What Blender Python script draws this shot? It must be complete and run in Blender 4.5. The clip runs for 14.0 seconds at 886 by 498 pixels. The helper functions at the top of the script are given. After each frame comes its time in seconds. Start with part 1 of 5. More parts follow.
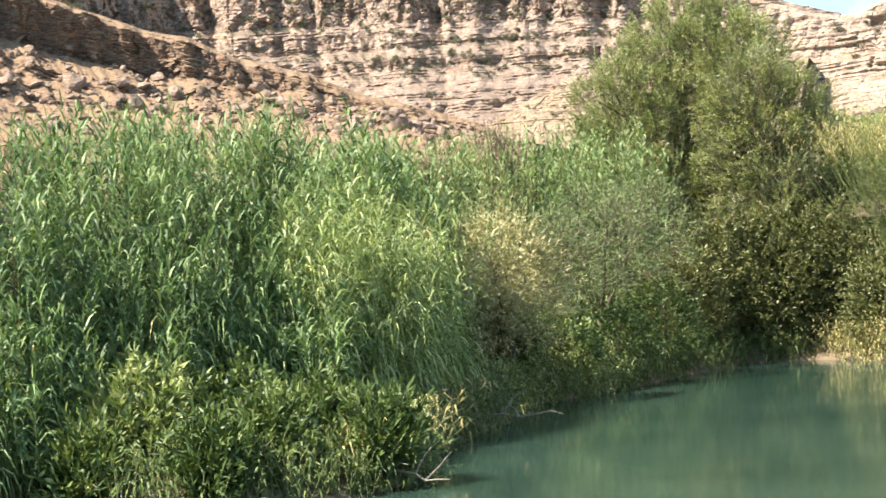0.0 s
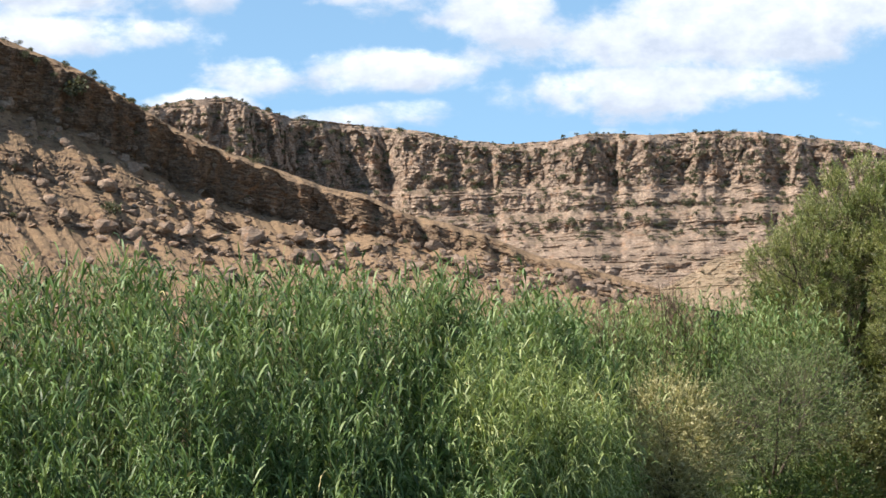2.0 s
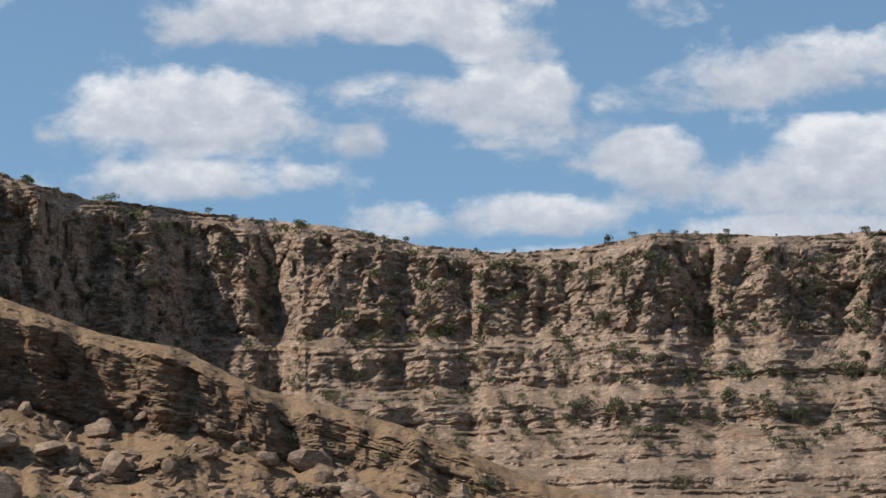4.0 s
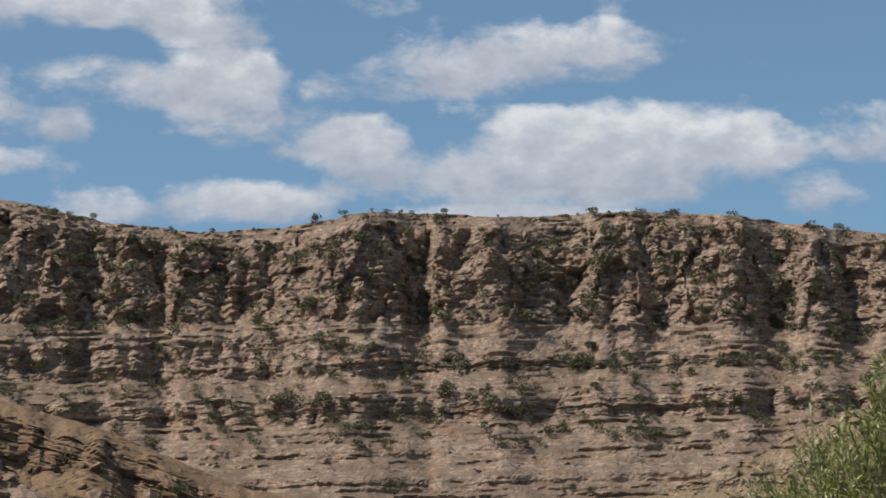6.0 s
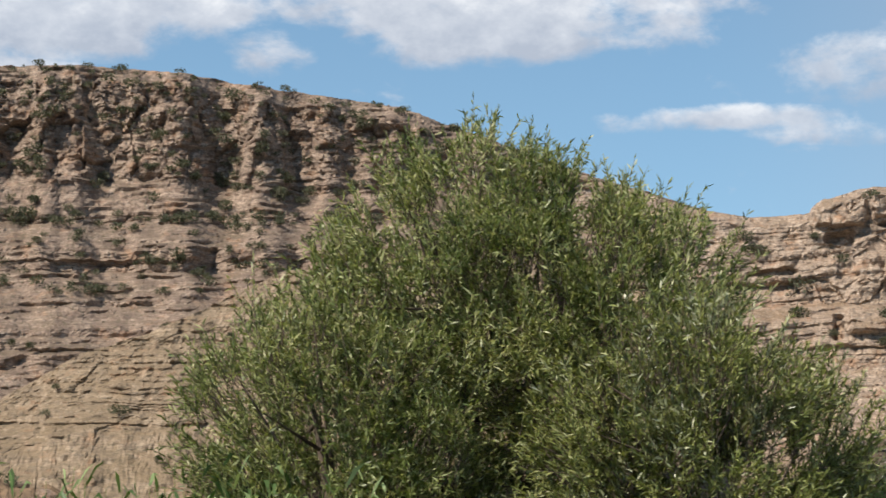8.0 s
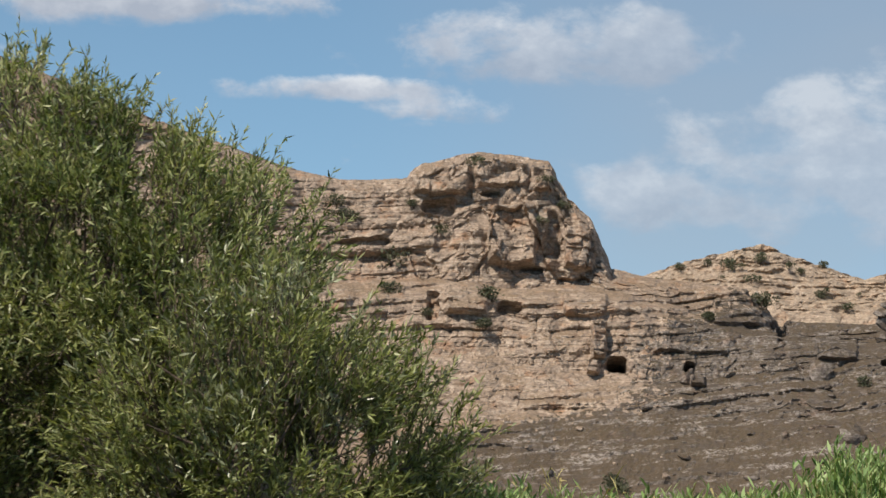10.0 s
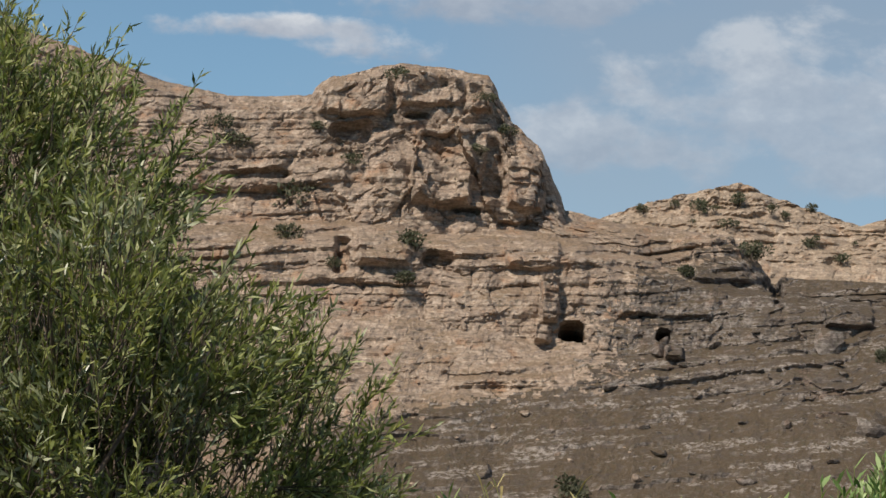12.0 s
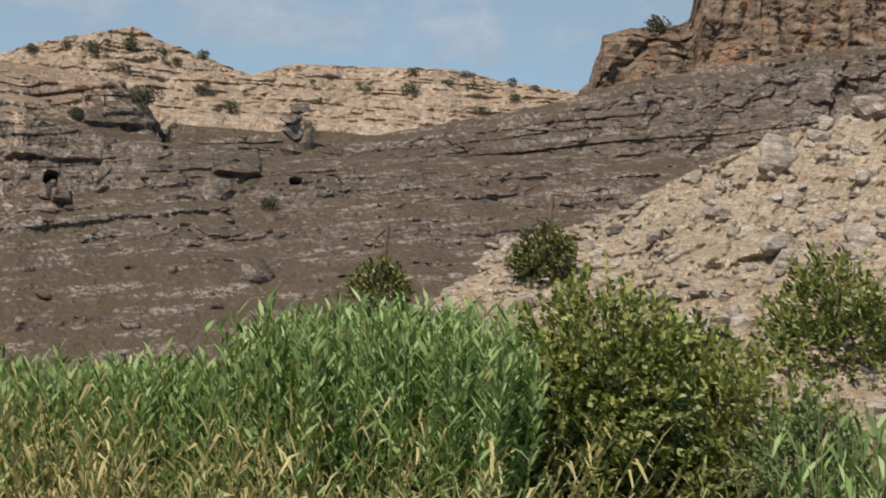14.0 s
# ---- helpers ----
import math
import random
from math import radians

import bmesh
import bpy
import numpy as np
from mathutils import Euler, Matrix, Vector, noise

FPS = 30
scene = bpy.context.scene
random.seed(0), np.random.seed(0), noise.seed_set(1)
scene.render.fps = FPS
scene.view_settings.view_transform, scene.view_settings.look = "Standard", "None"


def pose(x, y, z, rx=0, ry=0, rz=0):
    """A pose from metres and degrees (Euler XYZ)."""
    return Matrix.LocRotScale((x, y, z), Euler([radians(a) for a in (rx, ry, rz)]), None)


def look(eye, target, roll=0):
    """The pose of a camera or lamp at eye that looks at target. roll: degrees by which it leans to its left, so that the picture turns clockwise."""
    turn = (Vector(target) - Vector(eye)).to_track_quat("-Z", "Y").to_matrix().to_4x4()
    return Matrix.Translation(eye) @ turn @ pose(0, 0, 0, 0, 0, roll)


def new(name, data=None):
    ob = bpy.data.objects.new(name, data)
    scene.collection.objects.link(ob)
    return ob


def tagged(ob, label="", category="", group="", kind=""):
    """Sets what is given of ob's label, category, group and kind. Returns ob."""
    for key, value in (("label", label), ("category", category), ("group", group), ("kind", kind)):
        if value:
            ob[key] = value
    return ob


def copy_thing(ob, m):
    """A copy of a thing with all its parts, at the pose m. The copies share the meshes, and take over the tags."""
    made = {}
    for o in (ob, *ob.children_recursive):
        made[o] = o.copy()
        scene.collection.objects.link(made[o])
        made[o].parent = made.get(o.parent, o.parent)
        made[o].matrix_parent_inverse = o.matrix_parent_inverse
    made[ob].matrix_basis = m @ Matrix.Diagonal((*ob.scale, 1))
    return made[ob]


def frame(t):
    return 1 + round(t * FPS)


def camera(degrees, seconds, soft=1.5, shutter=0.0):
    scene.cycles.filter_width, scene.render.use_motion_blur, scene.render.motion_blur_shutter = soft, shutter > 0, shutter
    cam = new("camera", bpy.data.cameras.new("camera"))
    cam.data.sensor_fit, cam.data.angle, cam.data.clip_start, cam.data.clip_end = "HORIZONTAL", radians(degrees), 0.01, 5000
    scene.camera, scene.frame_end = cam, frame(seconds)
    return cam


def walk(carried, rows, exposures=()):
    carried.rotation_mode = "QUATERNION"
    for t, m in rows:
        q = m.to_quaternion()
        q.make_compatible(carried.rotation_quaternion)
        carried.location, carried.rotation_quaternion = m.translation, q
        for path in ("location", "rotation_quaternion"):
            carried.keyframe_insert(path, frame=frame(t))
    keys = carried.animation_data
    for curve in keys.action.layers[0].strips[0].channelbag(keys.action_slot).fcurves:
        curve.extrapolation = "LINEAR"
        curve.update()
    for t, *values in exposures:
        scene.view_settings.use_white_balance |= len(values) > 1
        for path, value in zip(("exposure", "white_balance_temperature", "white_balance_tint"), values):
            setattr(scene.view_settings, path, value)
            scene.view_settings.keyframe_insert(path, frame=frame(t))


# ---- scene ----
# ---- camera and its path ----
cam = camera(21.04, 14.0, soft=1.5, shutter=0.12)
# seconds, place, heading (degrees clockwise from +y), tilt, lean
PATH = [
    (0.0, -9.58, -45.35, 4.39, 10.74, -0.39, -3.61),
    (0.5, -9.58, -45.35, 4.39, 8.11, -0.16, -2.03),
    (1.0, -9.58, -45.35, 4.39, 6.81, 2.02, -2.93),
    (1.5, -9.58, -45.35, 4.39, 6.71, 2.78, -2.96),
    (2.0, -9.58, -45.35, 4.39, 6.78, 3.66, -1.84),
    (2.5, -6.27, -38.24, 5.0, 4.88, 4.27, -1.1),
    (3.0, -3.3, -24.26, 5.62, 4.15, 5.98, -0.67),
    (3.2, -2.56, -19.87, 6.1, 3.84, 6.69, -0.73),
    (3.6, -1.43, -11.11, 7.42, 3.5, 6.92, -0.8),
    (4.0, -0.49, -3.82, 8.15, 3.35, 7.2, -0.95),
    (4.35, 0.0, 0.0, 8.5, 3.3, 7.2, -1.1),
    (4.8, 0.0, 0.0, 8.5, 4.0, 7.0, -1.2),
    (5.3, 0.0, 0.0, 8.5, 5.87, 7.05, -1.67),
    (5.5, 0.0, 0.0, 8.5, 7.22, 7.37, -1.45),
    (6.0, 0.0, 0.0, 8.5, 10.41, 6.76, -1.25),
    (6.5, 0.0, 0.0, 8.5, 13.66, 6.0, -0.56),
    (7.0, 0.0, 0.0, 8.5, 16.6, 5.17, -0.66),
    (7.5, 0.0, 0.0, 8.5, 19.58, 4.28, -1.03),
    (8.0, 0.0, 0.0, 8.5, 23.66, 3.11, -0.72),
    (8.5, 0.0, 0.0, 8.5, 27.03, 3.18, 0.43),
    (9.0, 0.0, 0.0, 8.5, 29.46, 2.83, 0.79),
    (9.2, 0.0, 0.0, 8.5, 30.35, 2.85, 0.85),
    (9.6, 0.31, 0.44, 8.52, 31.9, 2.7, 1.0),
    (10.0, 2.33, 3.32, 8.64, 33.0, 2.35, 1.4),
    (10.4, 4.9, 6.98, 8.8, 33.8, 1.9, 1.9),
    (10.7, 6.12, 8.73, 8.87, 34.15, 1.65, 2.3),
    (11.3, 6.12, 8.73, 8.87, 34.34, 1.38, 2.6),
    (11.5, 6.12, 8.73, 8.87, 34.44, 1.2, 2.43),
    (12.0, 6.12, 8.73, 8.87, 34.65, 0.94, 1.91),
    (12.5, 6.12, 8.73, 8.87, 37.0, 0.57, 1.74),
    (13.0, 6.12, 8.73, 8.87, 42.37, -0.04, 2.09),
    (13.5, 6.12, 8.73, 8.87, 45.75, 0.35, 2.76),
    (14.0, 6.12, 8.73, 8.87, 49.41, -2.07, 3.68)
]
walk(cam, [(t, look((x, y, z), (x + 50 * math.sin(radians(a)) * math.cos(radians(e)),
                                y + 50 * math.cos(radians(a)) * math.cos(radians(e)),
                                z + 50 * math.sin(radians(e))), r))
           for t, x, y, z, a, e, r in PATH],
     exposures=[(0.0, 1.85), (0.5, 1.92), (1.0, 1.72), (1.5, 1.4), (2.0, 0.95), (2.5, 0.78), (3.2, 0.52), (5.3, 0.0), (7.0, 0.06), (7.5, 0.14),
                (8.0, 0.38), (8.5, 0.55), (9.2, 0.4), (11.3, -0.05), (13.0, -0.04), (13.5, -0.12), (14.0, 0.0)])

# ---- world and sun ----
SUN_AZ, SUN_EL = -102.0, 50.0
world = bpy.data.worlds.new("sky")
scene.world = world
world.use_nodes = True


def node(tree, kind, x=0, **values):
    n = tree.nodes.new(kind)
    for key, value in values.items():
        n.inputs[key].default_value = value
    return n


def op(tree, operation, a, b=None, c=None, clamp=False):
    n = tree.nodes.new("ShaderNodeMath")
    n.operation, n.use_clamp = operation, clamp
    for i, v in enumerate((a, b, c)):
        if v is None:
            continue
        if isinstance(v, (int, float)):
            n.inputs[i].default_value = v
        else:
            tree.links.new(v, n.inputs[i])
    return n.outputs[0]


def ramp(tree, fac, stops):
    n = tree.nodes.new("ShaderNodeValToRGB")
    el = n.color_ramp.elements
    while len(el) < len(stops):
        el.new(0.5)
    for e, (p, c) in zip(el, stops):
        e.position = p
        e.color = (*c, 1) if len(c) == 3 else c
    tree.links.new(fac, n.inputs[0])
    return n.outputs[0]


def smooth(tree, v, lo, hi):
    n = tree.nodes.new("ShaderNodeMapRange")
    n.interpolation_type = "SMOOTHSTEP"
    tree.links.new(v, n.inputs["Value"])
    n.inputs["From Min"].default_value, n.inputs["From Max"].default_value = lo, hi
    return n.outputs["Result"]


def mixcol(tree, fac, a, b, blend="MIX"):
    n = tree.nodes.new("ShaderNodeMix")
    n.data_type, n.blend_type = "RGBA", blend
    for sock, v in ((n.inputs[0], fac), (n.inputs[6], a), (n.inputs[7], b)):
        if isinstance(v, (int, float)):
            sock.default_value = v
        elif isinstance(v, tuple):
            sock.default_value = (*v, 1)
        else:
            tree.links.new(v, sock)
    return n.outputs[2]


def noise_tex(tree, vec, scale, detail=4, rough=0.55, mapped=None, distortion=0.0):
    if mapped:
        m = tree.nodes.new("ShaderNodeMapping")
        m.inputs["Scale"].default_value = mapped
        tree.links.new(vec, m.inputs["Vector"])
        vec = m.outputs[0]
    n = node(tree, "ShaderNodeTexNoise", Scale=scale, Detail=detail, Roughness=rough, Distortion=distortion)
    tree.links.new(vec, n.inputs["Vector"])
    return n.outputs["Fac"]


# banks of cumulus: heading, height, half width, half height in degrees, weight
CLOUDS = [
    (13.8, 8.6, 7.4, 1.4, 0.95),
    (8.4, 9.3, 2.1, 1.1, 0.80),
    (16.6, 9.0, 2.6, 1.2, 0.90),
    (13.4, 11.4, 4.3, 0.9, 0.80),
    (22.1, 9.1, 3.1, 1.4, 0.90),
    (4.4, 7.9, 2.8, 0.8, 0.80),
    (4.8, 11.1, 2.8, 0.9, 0.50),
    (26.0, 8.9, 6.0, 1.7, 0.85),
    (13.7, 9.0, 5.4, 1.4, 0.90),
    (28.6, 6.1, 1.7, 0.4, 0.55),
    (30.3, 6.1, 3.6, 0.4, 0.60),
    (35.7, 7.4, 4.8, 1.3, 0.85),
    (25.2, 8.3, 6.1, 1.1, 0.75),
    (32.4, 5.3, 1.1, 0.2, 0.40),
    (38.4, 3.9, 2.6, 0.9, 0.60),
    (19.5, 7.9, 1.7, 0.8, 0.80),
    (4.1, 7.9, 4.3, 0.7, 0.85),
    (-3.1, 8.8, 1.9, 0.6, 0.75),
    (11.7, 11.3, 3.6, 1.2, 0.75),
    (1.5, 12.8, 6.2, 1.1, 1.05),
    (4.2, 12.2, 3.6, 0.9, 0.75),
    (1.5, 10.1, 1.4, 0.8, 0.45),
    (4.5, 10.6, 1.1, 0.9, 0.40),
    (-3.1, 10.3, 5.0, 1.4, 0.80),
    (-3.1, 8.9, 4.0, 0.8, 0.85),
    (5.8, 10.0, 4.7, 1.4, 0.50),
    (11.2, 9.4, 2.8, 1.2, 0.40),
    (11.9, 7.3, 4.7, 0.9, 0.95),
    (5.1, 6.9, 2.8, 0.5, 0.85),
    (1.1, 7.3, 1.6, 0.5, 0.85),
    (4.4, 10.9, 7.7, 1.1, 0.78),
    (4.7, 8.2, 1.3, 0.6, 0.40),
    (43.9, 4.7, 7.4, 2.3, 0.76),
    (41.9, 3.6, 6.0, 1.2, 0.60),
    (37.5, 3.5, 1.6, 0.8, 0.75),
    (32.7, 5.7, 2.8, 0.5, 0.40),
    (46.6, 3.3, 10.0, 1.4, 0.60),
    (44.4, 4.9, 7.4, 1.9, 0.74),
]


def make_sky(tree):
    tree.nodes.clear()
    out = tree.nodes.new("ShaderNodeOutputWorld")
    sky = tree.nodes.new("ShaderNodeTexSky")
    sky.sky_type, sky.sun_disc = "NISHITA", False
    sky.sun_elevation, sky.sun_rotation = radians(SUN_EL), radians(SUN_AZ % 360)
    sky.air_density, sky.dust_density, sky.ozone_density = 1.0, 0.35, 2.4
    co = tree.nodes.new("ShaderNodeTexCoord").outputs["Generated"]
    lift = tree.nodes.new("ShaderNodeVectorMath")
    lift.inputs[1].default_value = (0.0, 0.0, 0.16)
    tree.links.new(co, lift.inputs[0])
    tree.links.new(lift.outputs[0], sky.inputs["Vector"])
    sep = tree.nodes.new("ShaderNodeSeparateXYZ")
    tree.links.new(co, sep.inputs[0])
    az = op(tree, "MULTIPLY", op(tree, "ARCTAN2", sep.outputs[0], sep.outputs[1]), 57.2958)
    el = op(tree, "MULTIPLY", op(tree, "ARCSINE", sep.outputs[2]), 57.2958)
    fine = noise_tex(tree, co, 22.0, 7, 0.58, (1, 1, 1.7), 0.15)
    broad = noise_tex(tree, co, 6.0, 3, 0.5, (1, 1, 2.5))
    puff = noise_tex(tree, co, 60.0, 4, 0.6, (1, 1, 1.5))
    field = op(tree, "MULTIPLY", op(tree, "SUBTRACT", broad, 0.66), 1.6)
    rise, mass = 0.0, 0.001
    for a, e, w, h, k in CLOUDS:
        dx = op(tree, "DIVIDE", op(tree, "SUBTRACT", az, a), w)
        dy = op(tree, "DIVIDE", op(tree, "SUBTRACT", el, e), h)
        d = op(tree, "ADD", op(tree, "MULTIPLY", dx, dx), op(tree, "MULTIPLY", dy, dy))
        bump = op(tree, "MULTIPLY", op(tree, "SUBTRACT", 1.0, d, clamp=True), k)
        field = op(tree, "MAXIMUM", field, bump)
        rise = op(tree, "ADD", rise, op(tree, "MULTIPLY", bump, dy))
        mass = op(tree, "ADD", mass, bump)
    dens = op(tree, "ADD", field, op(tree, "MULTIPLY", op(tree, "SUBTRACT", fine, 0.54), 2.5))
    cover = smooth(tree, dens, 0.10, 0.62)
    lit = op(tree, "DIVIDE", rise, mass)
    tone = op(tree, "ADD", op(tree, "MULTIPLY", lit, 0.42), op(tree, "ADD", 0.45, op(tree, "MULTIPLY", op(tree, "SUBTRACT", puff, 0.5), 1.1)))
    white = ramp(tree, tone, [(0.15, (4.3, 4.7, 5.5)), (0.5, (5.9, 6.2, 6.8)), (0.8, (8.3, 8.4, 8.6))])
    blue = mixcol(tree, 1.0, sky.outputs[0], (1.27, 1.39, 1.28), "MULTIPLY")
    thin = smooth(tree, az, 29.0, 40.0)
    blue = mixcol(tree, op(tree, "MULTIPLY", thin, op(tree, "ADD", 0.12, op(tree, "MULTIPLY", broad, 0.6))), blue, (4.0, 4.4, 5.0))
    colour = mixcol(tree, op(tree, "MULTIPLY", cover, op(tree, "SUBTRACT", 0.9, op(tree, "MULTIPLY", thin, 0.4))), blue, white)
    back = node(tree, "ShaderNodeBackground", Strength=0.09)
    tree.links.new(colour, back.inputs["Color"])
    tree.links.new(back.outputs[0], out.inputs[0])


make_sky(world.node_tree)
sun = new("sun", bpy.data.lights.new("sun", "SUN"))
sun.data.energy, sun.data.angle, sun.data.color = 4.9, radians(0.5), (1.0, 0.905, 0.80)
sun.matrix_world = look((math.sin(radians(SUN_AZ)) * 50, math.cos(radians(SUN_AZ)) * 50, 50 * math.tan(radians(SUN_EL))), (0, 0, 0))


# ---- materials ----
def material(name):
    m = bpy.data.materials.new(name)
    m.use_nodes = True
    t = m.node_tree
    bsdf = t.nodes["Principled BSDF"]
    return m, t, bsdf, t.nodes["Material Output"]


def rock_material(name, pale, mid, dark, soil, flat=(0.55, 0.85), size=1.0, streak=0.5, scrub=0.35, bands=0.0, rusty=0.45, mottled=0.6, slant=0.0):
    """Layered limestone: fine bedding, lichen, stains running down, soil and dry tufts on flat places."""
    m, t, bsdf, out = material(name)
    g = t.nodes.new("ShaderNodeNewGeometry")
    pos = g.outputs["Position"]
    sep = t.nodes.new("ShaderNodeSeparateXYZ")
    t.links.new(g.outputs["Normal"], sep.inputs[0])
    big = noise_tex(t, pos, 0.7 / size, 4, 0.6)
    beds = noise_tex(t, pos, 1.6 / size, 6, 0.7, (0.7, 0.7, 7.0), 0.3)
    thin = noise_tex(t, pos, 2.2 / size, 4, 0.6, (1.0, 1.0, 12.0), 0.2)
    grain = noise_tex(t, pos, 7.0 / size, 7, 0.75)
    runs = noise_tex(t, pos, 2.6 / size, 4, 0.6, (1.6, 1.6, 0.25))
    lichen = noise_tex(t, pos, 3.4 / size, 6, 0.7, (1.0, 1.0, 1.3), 0.4)
    speck = noise_tex(t, pos, 30.0 / size, 3, 0.6)
    tuft = noise_tex(t, pos, 9.0 / size, 3, 0.5, (1.0, 1.0, 1.6))
    v = op(t, "ADD", op(t, "MULTIPLY", beds, 0.42), op(t, "ADD", op(t, "MULTIPLY", grain, 0.42), op(t, "ADD", op(t, "MULTIPLY", big, 0.16), op(t, "MULTIPLY", thin, 0.2))))
    colour = ramp(t, v, [(0.47, dark), (0.575, mid), (0.69, pale)])
    rust = noise_tex(t, pos, 1.3 / size, 4, 0.6, (1, 1, 1.4))
    colour = mixcol(t, op(t, "MULTIPLY", smooth(t, rust, 0.52, 0.68), rusty), colour, (0.36, 0.185, 0.09))
    grey = tuple(0.55 * a + 0.45 * sum(dark) / 3 for a in dark)
    colour = mixcol(t, op(t, "MULTIPLY", smooth(t, lichen, 0.54, 0.66), 0.7), colour, grey)
    colour = mixcol(t, op(t, "MULTIPLY", smooth(t, runs, 0.54, 0.72), streak), colour, tuple(0.55 * a for a in dark))
    colour = mixcol(t, op(t, "MULTIPLY", smooth(t, speck, 0.55, 0.75), 0.35), colour, pale)
    ground = mixcol(t, smooth(t, speck, 0.4, 0.65), soil, tuple(0.62 * a for a in soil))
    ground = mixcol(t, op(t, "MULTIPLY", smooth(t, grain, 0.5, 0.62), 0.6), ground, mid)
    lie = op(t, "ADD", op(t, "MULTIPLY", sep.outputs[2], 0.8), op(t, "ADD", op(t, "MULTIPLY", op(t, "SUBTRACT", grain, 0.5), 0.6), op(t, "MULTIPLY", op(t, "SUBTRACT", big, 0.42), 0.9)))
    colour = mixcol(t, smooth(t, lie, *flat), colour, ground)
    mottle = noise_tex(t, pos, 1.9 / size, 8, 0.72, (1.0, 1.0, 1.5), 0.6)
    colour = mixcol(t, op(t, "MULTIPLY", smooth(t, mottle, 0.47, 0.63), mottled), colour, tuple(0.75 * a + 0.25 * b for a, b in zip(dark, mid)))
    if bands:
        at = t.nodes.new("ShaderNodeSeparateXYZ")
        t.links.new(pos, at.inputs[0])
        tilted = t.nodes.new("ShaderNodeCombineXYZ")
        t.links.new(at.outputs[0], tilted.inputs[0])
        t.links.new(at.outputs[1], tilted.inputs[1])
        t.links.new(op(t, "SUBTRACT", at.outputs[2], op(t, "MULTIPLY", op(t, "SUBTRACT", at.outputs[0], at.outputs[1]), slant)), tilted.inputs[2])
        strata = noise_tex(t, tilted.outputs[0], 0.9 / size, 7, 0.7, (0.45, 0.45, 4.6), 0.4)
        bare = op(t, "MULTIPLY", smooth(t, strata, 0.52, 0.60), smooth(t, grain, 0.45, 0.58))
        colour = mixcol(t, op(t, "MULTIPLY", bare, bands), colour, pale)
    colour = mixcol(t, op(t, "MULTIPLY", smooth(t, tuft, 0.57, 0.65), scrub), colour, (0.085, 0.08, 0.048))
    dust = noise_tex(t, pos, 16.0 / size, 4, 0.7)
    colour = mixcol(t, op(t, "MULTIPLY", smooth(t, dust, 0.56, 0.66), 0.5), colour, tuple(0.8 * a for a in dark))
    t.links.new(colour, bsdf.inputs["Base Color"])
    bsdf.inputs["Roughness"].default_value = 0.92
    bsdf.inputs["Specular IOR Level"].default_value = 0.2
    b = node(t, "ShaderNodeBump", Strength=0.8, Distance=0.07 * size)
    t.links.new(op(t, "ADD", grain, op(t, "ADD", op(t, "MULTIPLY", speck, 0.4), op(t, "MULTIPLY", thin, 0.5))), b.inputs["Height"])
    t.links.new(b.outputs[0], bsdf.inputs["Normal"])
    return m


def leaf_material(name, a, b, c, gloss=0.45, through_light=0.3, spec=0.35):
    """Leaves, each with its own tint between three greens."""
    m, t, bsdf, out = material(name)
    g = t.nodes.new("ShaderNodeNewGeometry")
    info = t.nodes.new("ShaderNodeObjectInfo")
    patch = noise_tex(t, g.outputs["Position"], 0.9, 3)
    v = op(t, "ADD", op(t, "MULTIPLY", g.outputs["Random Per Island"], 0.62), op(t, "MULTIPLY", op(t, "SUBTRACT", patch, 0.3), 0.75))
    v = op(t, "ADD", v, op(t, "MULTIPLY", op(t, "SUBTRACT", info.outputs["Random"], 0.5), 0.2))
    colour = ramp(t, v, [(0.12, a), (0.5, b), (0.92, c)])
    t.links.new(colour, bsdf.inputs["Base Color"])
    bsdf.inputs["Roughness"].default_value = gloss
    bsdf.inputs["Specular IOR Level"].default_value = spec
    tr = t.nodes.new("ShaderNodeBsdfTranslucent")
    t.links.new(mixcol(t, 1.0, colour, (1.05, 1.05, 0.55), "MULTIPLY"), tr.inputs["Color"])
    mix = t.nodes.new("ShaderNodeMixShader")
    mix.inputs[0].default_value = through_light
    t.links.new(bsdf.outputs[0], mix.inputs[1])
    t.links.new(tr.outputs[0], mix.inputs[2])
    t.links.new(mix.outputs[0], out.inputs[0])
    return m


def plain_material(name, a, b, scale, rough=0.9, bump=0.02):
    m, t, bsdf, out = material(name)
    pos = t.nodes.new("ShaderNodeNewGeometry").outputs["Position"]
    n1, n2 = noise_tex(t, pos, scale, 6, 0.65), noise_tex(t, pos, scale * 0.12, 3)
    colour = ramp(t, op(t, "ADD", op(t, "MULTIPLY", n1, 0.7), op(t, "MULTIPLY", n2, 0.3)), [(0.36, a), (0.62, b)])
    t.links.new(colour, bsdf.inputs["Base Color"])
    bsdf.inputs["Roughness"].default_value = rough
    bsdf.inputs["Specular IOR Level"].default_value = 0.2
    bp = node(t, "ShaderNodeBump", Strength=0.6, Distance=bump)
    t.links.new(n1, bp.inputs["Height"])
    t.links.new(bp.outputs[0], bsdf.inputs["Normal"])
    return m


